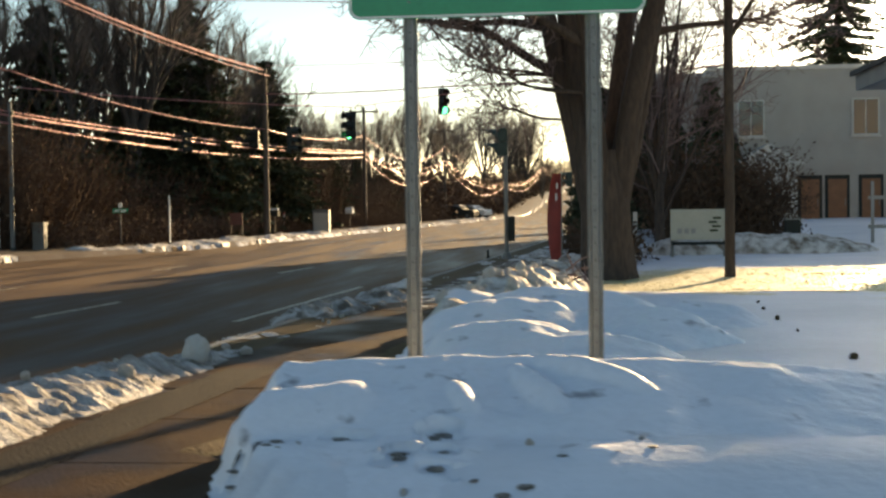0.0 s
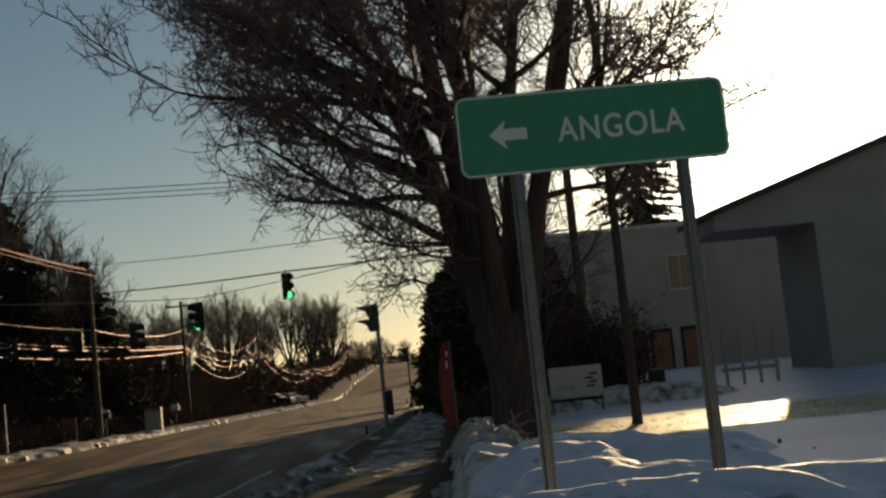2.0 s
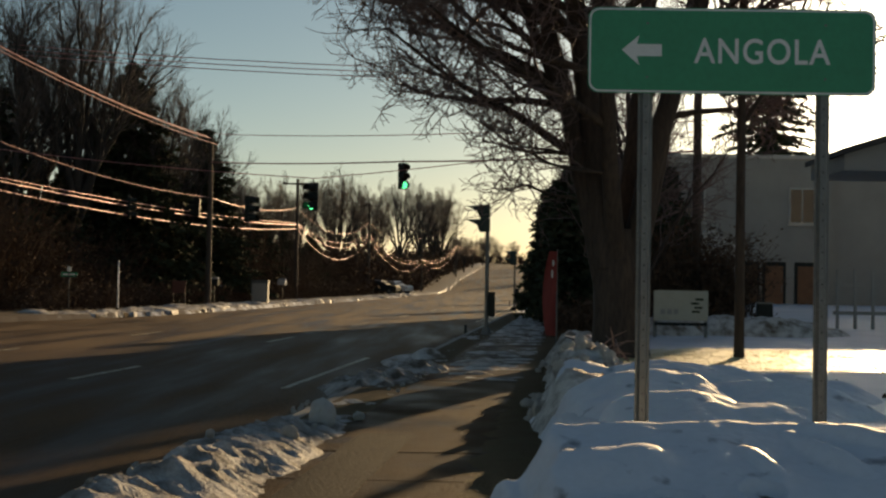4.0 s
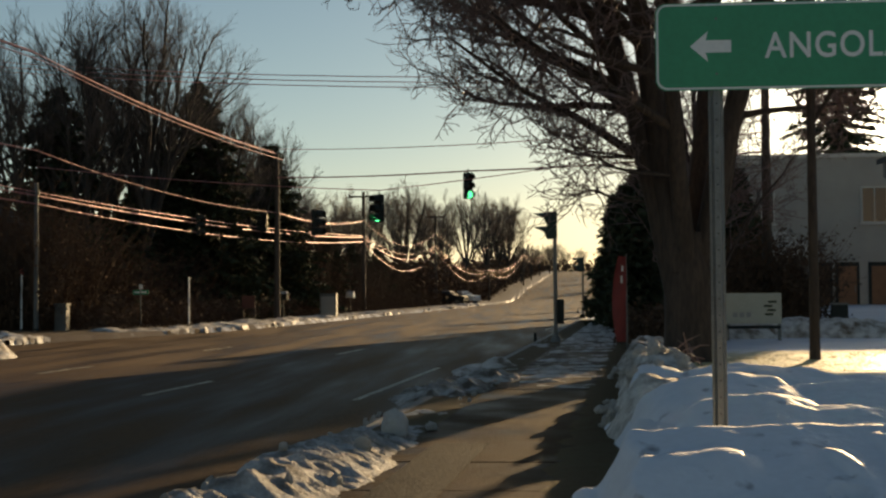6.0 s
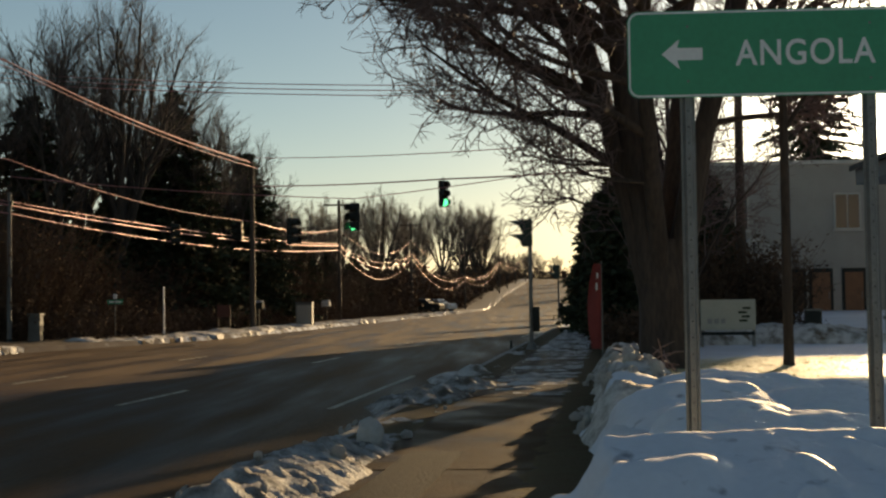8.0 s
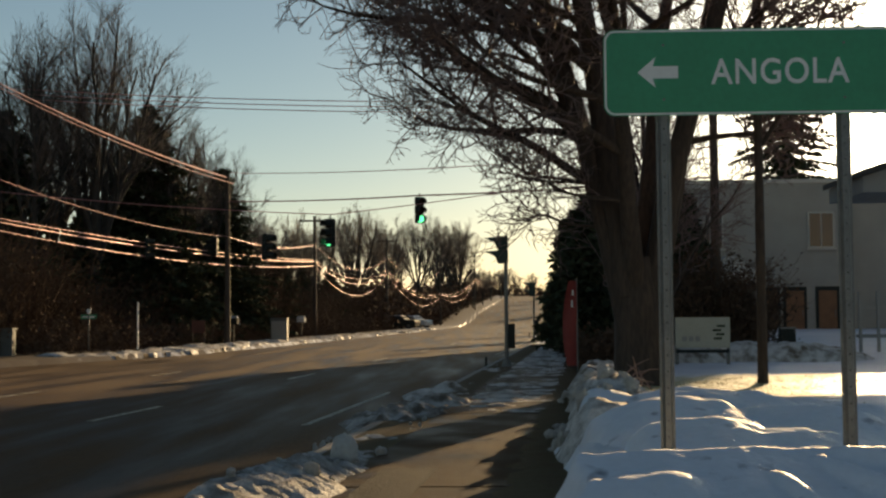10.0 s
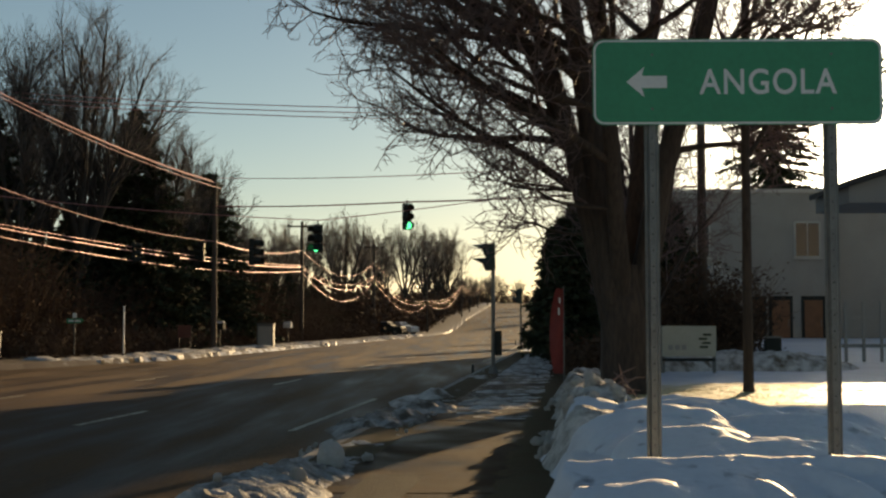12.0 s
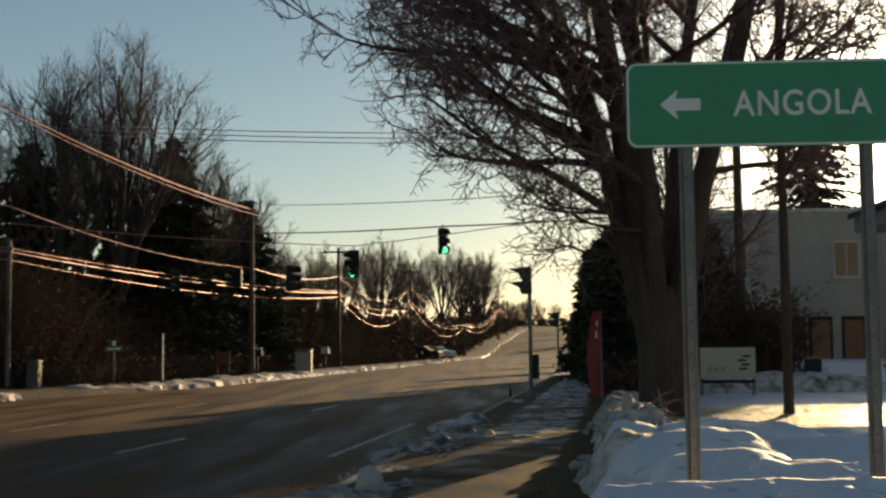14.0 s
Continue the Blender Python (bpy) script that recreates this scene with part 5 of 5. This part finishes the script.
def window(x0, x1, z0, z1, y=0.0, glass=GLASS):
    w = part("window", slab(x0, x1, y - 0.08, y + 0.02, z0, z1, 0.012), TRIM, bld)
    mid = (x0 + x1) / 2
    for a, b in ((x0 + 0.08, mid - 0.03), (mid + 0.03, x1 - 0.08)):
        part("pane", slab(a, b, y - 0.095, y - 0.082, z0 + 0.08, z1 - 0.08), glass, w)
    part("sill", slab(x0 - 0.08, x1 + 0.08, y - 0.18, y - 0.083, z0 - 0.08, z0 - 0.003, 0.01), TRIM, w)


for u in (-0.7, 4.75):
    window(u - 0.65, u + 0.65, 4.4, 6.2)
porch = part("porch", slab(-1.4, 1.2, -1.8, -0.003, -0.5, 3.0), TRIM, bld, "pale gabled entrance porch")
bm = bmesh.new()
pts = [(-1.8, 3.003), (-0.1, 4.0), (1.6, 3.003)]
a, b = [bm.verts.new((u, -2.0, v)) for u, v in pts], [bm.verts.new((u, -0.003, v)) for u, v in pts]
bm.faces.new(a)
bm.faces.new(b[::-1])
for i in range(3):
    bm.faces.new((a[i], b[i], b[(i + 1) % 3], a[(i + 1) % 3]))
bmesh.ops.recalc_face_normals(bm, faces=bm.faces)
part("gable", bm, TRIM, porch)
for u in (2.1, 3.4, 5.0):
    d = part("door", slab(u - 0.58, u + 0.58, -0.06, 0.02, 0.0, 2.5, 0.01), DARK_METAL, bld, "dark framed glass door")
    part("pane", slab(u - 0.44, u + 0.44, -0.075, -0.063, 0.15, 2.3), DOOR_WOOD, d)
    part("handle", rod((u + 0.36, -0.12, 1.0), (u + 0.36, -0.12, 1.35), 0.02, n=8), STEEL, d)
# eave depth and ridge height are made up to shade the near snow
house("house", 21.4, 42.7, 12.4, 4.0, 5.45, 8.4, STUCCO, "grey gabled building beside the drive, eaves deepened to cast shade", 0, land(14, 40) - 0.1, False, 3.4)

# ---- board sign, flag and small things by the lawn ----
wz = land(5.5, 31.8) - 0.22
ws = thing("board_sign", 5.45, 31.8, wz, "cream board sign on two short legs in the snow", "board sign")
board = part("board", slab(-0.66, 0.66, -0.03, 0.03, 0.62, 1.36, 0.012), BOARD, ws, "cream board with faded lettering")
part("rail", slab(-0.64, 0.64, 0.0, 0.03, 0.5, 0.58, 0.01), DARK_METAL, ws, "dark cross rail")
for u in (-0.62, 0.62):
    part("leg", slab(u - 0.04, u + 0.04, 0.032, 0.1, -0.3, 1.36, 0.008), STEEL, ws)
for u in (-0.5, -0.34, -0.18):
    part("bar", slab(u, u + 0.11, -0.036, -0.031, 0.78, 0.9), STUCCO, board)
for u, z in ((0.26, 0.82), (0.32, 0.92), (0.24, 1.02), (0.34, 1.12)):
    part("mark", slab(u, u + 0.2, -0.036, -0.031, z, z + 0.055), NEEDLES, board, "dark green emblem stroke")

fz = land(2.2, 28.5)
flag = thing("feather_flag", 2.2, 28.5, fz, "tall red feather flag on a thin curved pole", "flag")
part("pole", rod((0, 0, -0.2), (0, 0, 2.15), 0.018, 0.012, 8), STEEL, flag)
v, f = [], []
n = 14
for i in range(n + 1):
    q = i / n
    z = 0.25 + 1.85 * q
    w = 0.3 * math.sin(math.pi * min(1, 0.2 + 0.68 * q)) ** 0.6
    for k in range(5):
        s = k / 4
        for dy in (-0.003, 0.003):
            v.append((-w * s - 0.01, dy + 0.05 * math.sin(5 * s + 6 * q), z))
for i in range(n):
    for k in range(4):
        for side_i in (0, 1):
            p = (i * 5 + k) * 2 + side_i
            f.append((p, p + 2, p + 12, p + 10))
banner = raw("banner", v, f, RED, flag, "red cloth banner", smooth=True)
for u, z, h in ((-0.11, 1.52, 0.16), (-0.09, 1.78, 0.12)):
    part("bar", slab(u - 0.018, u + 0.018, -0.062, -0.056, z, z + h, 0.002), WHITE, banner, "pale printed mark")
sz = thing("white_post", 3.96, 32.0, land(3.96, 32.0), "short pale post beside the board sign", "post")
part("post", slab(-0.05, 0.05, -0.05, 0.05, -0.2, 1.1, 0.01), TRIM, sz)

bx = thing("utility_cabinet", 8.2, 35.0, land(8.2, 35), "small dark utility cabinet in the snow", "utility cabinet")
part("body", slab(-0.2, 0.2, -0.15, 0.15, -0.1, 0.75, 0.02), DARK_METAL, bx)
part("lid", slab(-0.22, 0.22, -0.17, 0.17, 0.752, 0.8, 0.01), STEEL, bx)
fence = thing("fence", 10.7, 37.0, land(10.7, 37), "grey weathered post fence beside the drive", "fence")
for k in range(4):
    part("post", slab(-0.04 + 0.5 * k, 0.04 + 0.5 * k, -0.04, 0.04, -0.2, 1.7, 0.01), STUCCO, fence)
for z in (0.4, 1.2):
    part("rail", slab(-0.1, 1.6, 0.062, 0.11, z, z + 0.1, 0.01), STUCCO, fence)


def lawn_heap(x, y):
    return 0.55 * (bump_at(x, y, 7.6, 33.8, 2.6, 0.9) ** 0.6) + 0.5 * (bump_at(x, y, 5.2, 33.2, 1.2, 0.7) ** 0.6) + 0.1 * fbm(x, y, 1.8, 60.0) - 0.1


bank("ploughed snow heap behind the board sign", 3.5, 11.0, 32.2, 35.2, 0.12, lawn_heap, DIRTY_SNOW)


def chunk(seed, rough=0.45):
    rnd = random.Random(seed)
    bm = bmesh.new()
    bmesh.ops.create_icosphere(bm, subdivisions=3, radius=0.5)
    for v in bm.verts:
        v.co *= 1 + rough * noise.noise(v.co * 2.2 + Vector((seed, 0, 0))) + 0.16 * noise.noise(v.co * 7 + Vector((0, seed, 0))) + rnd.uniform(-0.02, 0.02)
    return bm


rnd = random.Random(5)
chunks = []
for k in range(5):
    ob = part("snow_chunk", chunk(k, 0.2 if k == 3 else 0.45), (SOIL, LUMP_SNOW, LUMP_SNOW, LUMP_SNOW, GRITTY_SNOW)[k], smooth=k == 3)
    chunks.append(tagged(ob, "rounded lump of packed snow on the kerb ridge" if k == 3 else "flat gritty patch added to darken a hollow" if k == 4 else "dirty lump of frozen snow lying on the heap" if k else "dark clod of frozen dirt on the snow", "snow chunk", group="lumps on the snow"))
spots = [(rnd.uniform(0.7, 3.0), rnd.uniform(5.1, 6.2), rnd.uniform(0.02, 0.05), rnd.choice((1, 2))) for _ in range(6)]
spots += [(kerb_x(y) + rnd.uniform(2.3, 3.3), y, rnd.uniform(0.06, 0.17), rnd.choice((1, 2))) for y in [rnd.uniform(12.2, 21) for _ in range(80)]]
spots += [(kerb_x(y) + rnd.uniform(-0.6, 0.8), y, rnd.uniform(0.04, 0.12), rnd.choice((1, 2))) for y in [rnd.uniform(6, 20) for _ in range(40)]]
spots += [(rnd.uniform(4, 9), rnd.uniform(9, 15), rnd.uniform(0.03, 0.06), 0) for _ in range(8)]
spots += [(kerb_x(11.5) + 0.55, 11.5, 0.35, 3), (kerb_x(9.8) + 0.62, 9.8, 0.14, 3), (kerb_x(12.3) + 0.75, 12.3, 0.12, 1)]
# flat gritty discs added in the hollows darken them as shade would
spots += [(cx, cy, r * 1.1, 4) for cx, cy, r in HOLES[::2]]
seen = set()
bpy.context.view_layer.update()
graph = bpy.context.evaluated_depsgraph_get()
for x, y, s, k in spots:
    hit, place, *_ = scene.ray_cast(graph, Vector((x, y, 1.9)), Vector((0, 0, -1)))
    z = place.z if hit else land(x, y)
    flat = k == 4
    m = pose(x, y, z + (0.05 if flat else 0.24) * s, 0 if flat else rnd.uniform(0, 360), 0 if flat else rnd.uniform(0, 360), rnd.uniform(0, 360))
    ob = chunks[k]
    if k in seen:
        ob = copy_thing(ob, m)
    else:
        ob.matrix_world = m
        seen.add(k)
    ob.scale = (s, s * rnd.uniform(0.6, 1.0), s * (0.22 if flat else rnd.uniform(0.5, 0.9)))


def grass(label, count):
    rnd = random.Random(9)
    verts, faces = [], []
    while len(faces) < count:
        u, v = rnd.uniform(-1, 1), rnd.uniform(-1, 1)
        if u * u + v * v > 0.8:
            continue
        x, y = 7.2 + 5.4 * u, 21.9 + 5.2 * v
        h, a = rnd.uniform(0.004, 0.016), rnd.uniform(0, math.pi)
        z, i = land(x, y), len(verts)
        dx, dy = 0.016 * math.cos(a), 0.016 * math.sin(a)
        verts += [(x - dx, y - dy, z - 0.01), (x + dx, y + dy, z - 0.01), (x + rnd.uniform(-0.07, 0.07), y + rnd.uniform(-0.07, 0.07), z + h)]
        faces.append((i, i + 1, i + 2))
    return tagged(raw("grass", verts, faces, GRASS), label, "grass", kind="stuff")


grass("short dry winter grass on the bare lawn", 18000)

pile = thing("brush_pile", 2.35, 19.6, land(2.35, 19.6), "small heap of broken branches in the snow", "brush pile")
rnd = random.Random(14)
for k in range(16):
    a = rnd.uniform(0, 2 * math.pi)
    p = Vector((rnd.uniform(-0.5, 0.5), rnd.uniform(-0.7, 0.7), rnd.uniform(0.05, 0.3)))
    q = p + Vector((math.cos(a) * 0.4, math.sin(a) * 0.4, rnd.uniform(-0.05, 0.4)))
    v, f = tubes([[(p, 0.016), (p.lerp(q, 0.5) + Vector((0, 0, 0.04)), 0.012), (q, 0.006)]], 5)
    raw("branch", v, f, TWIG, pile)
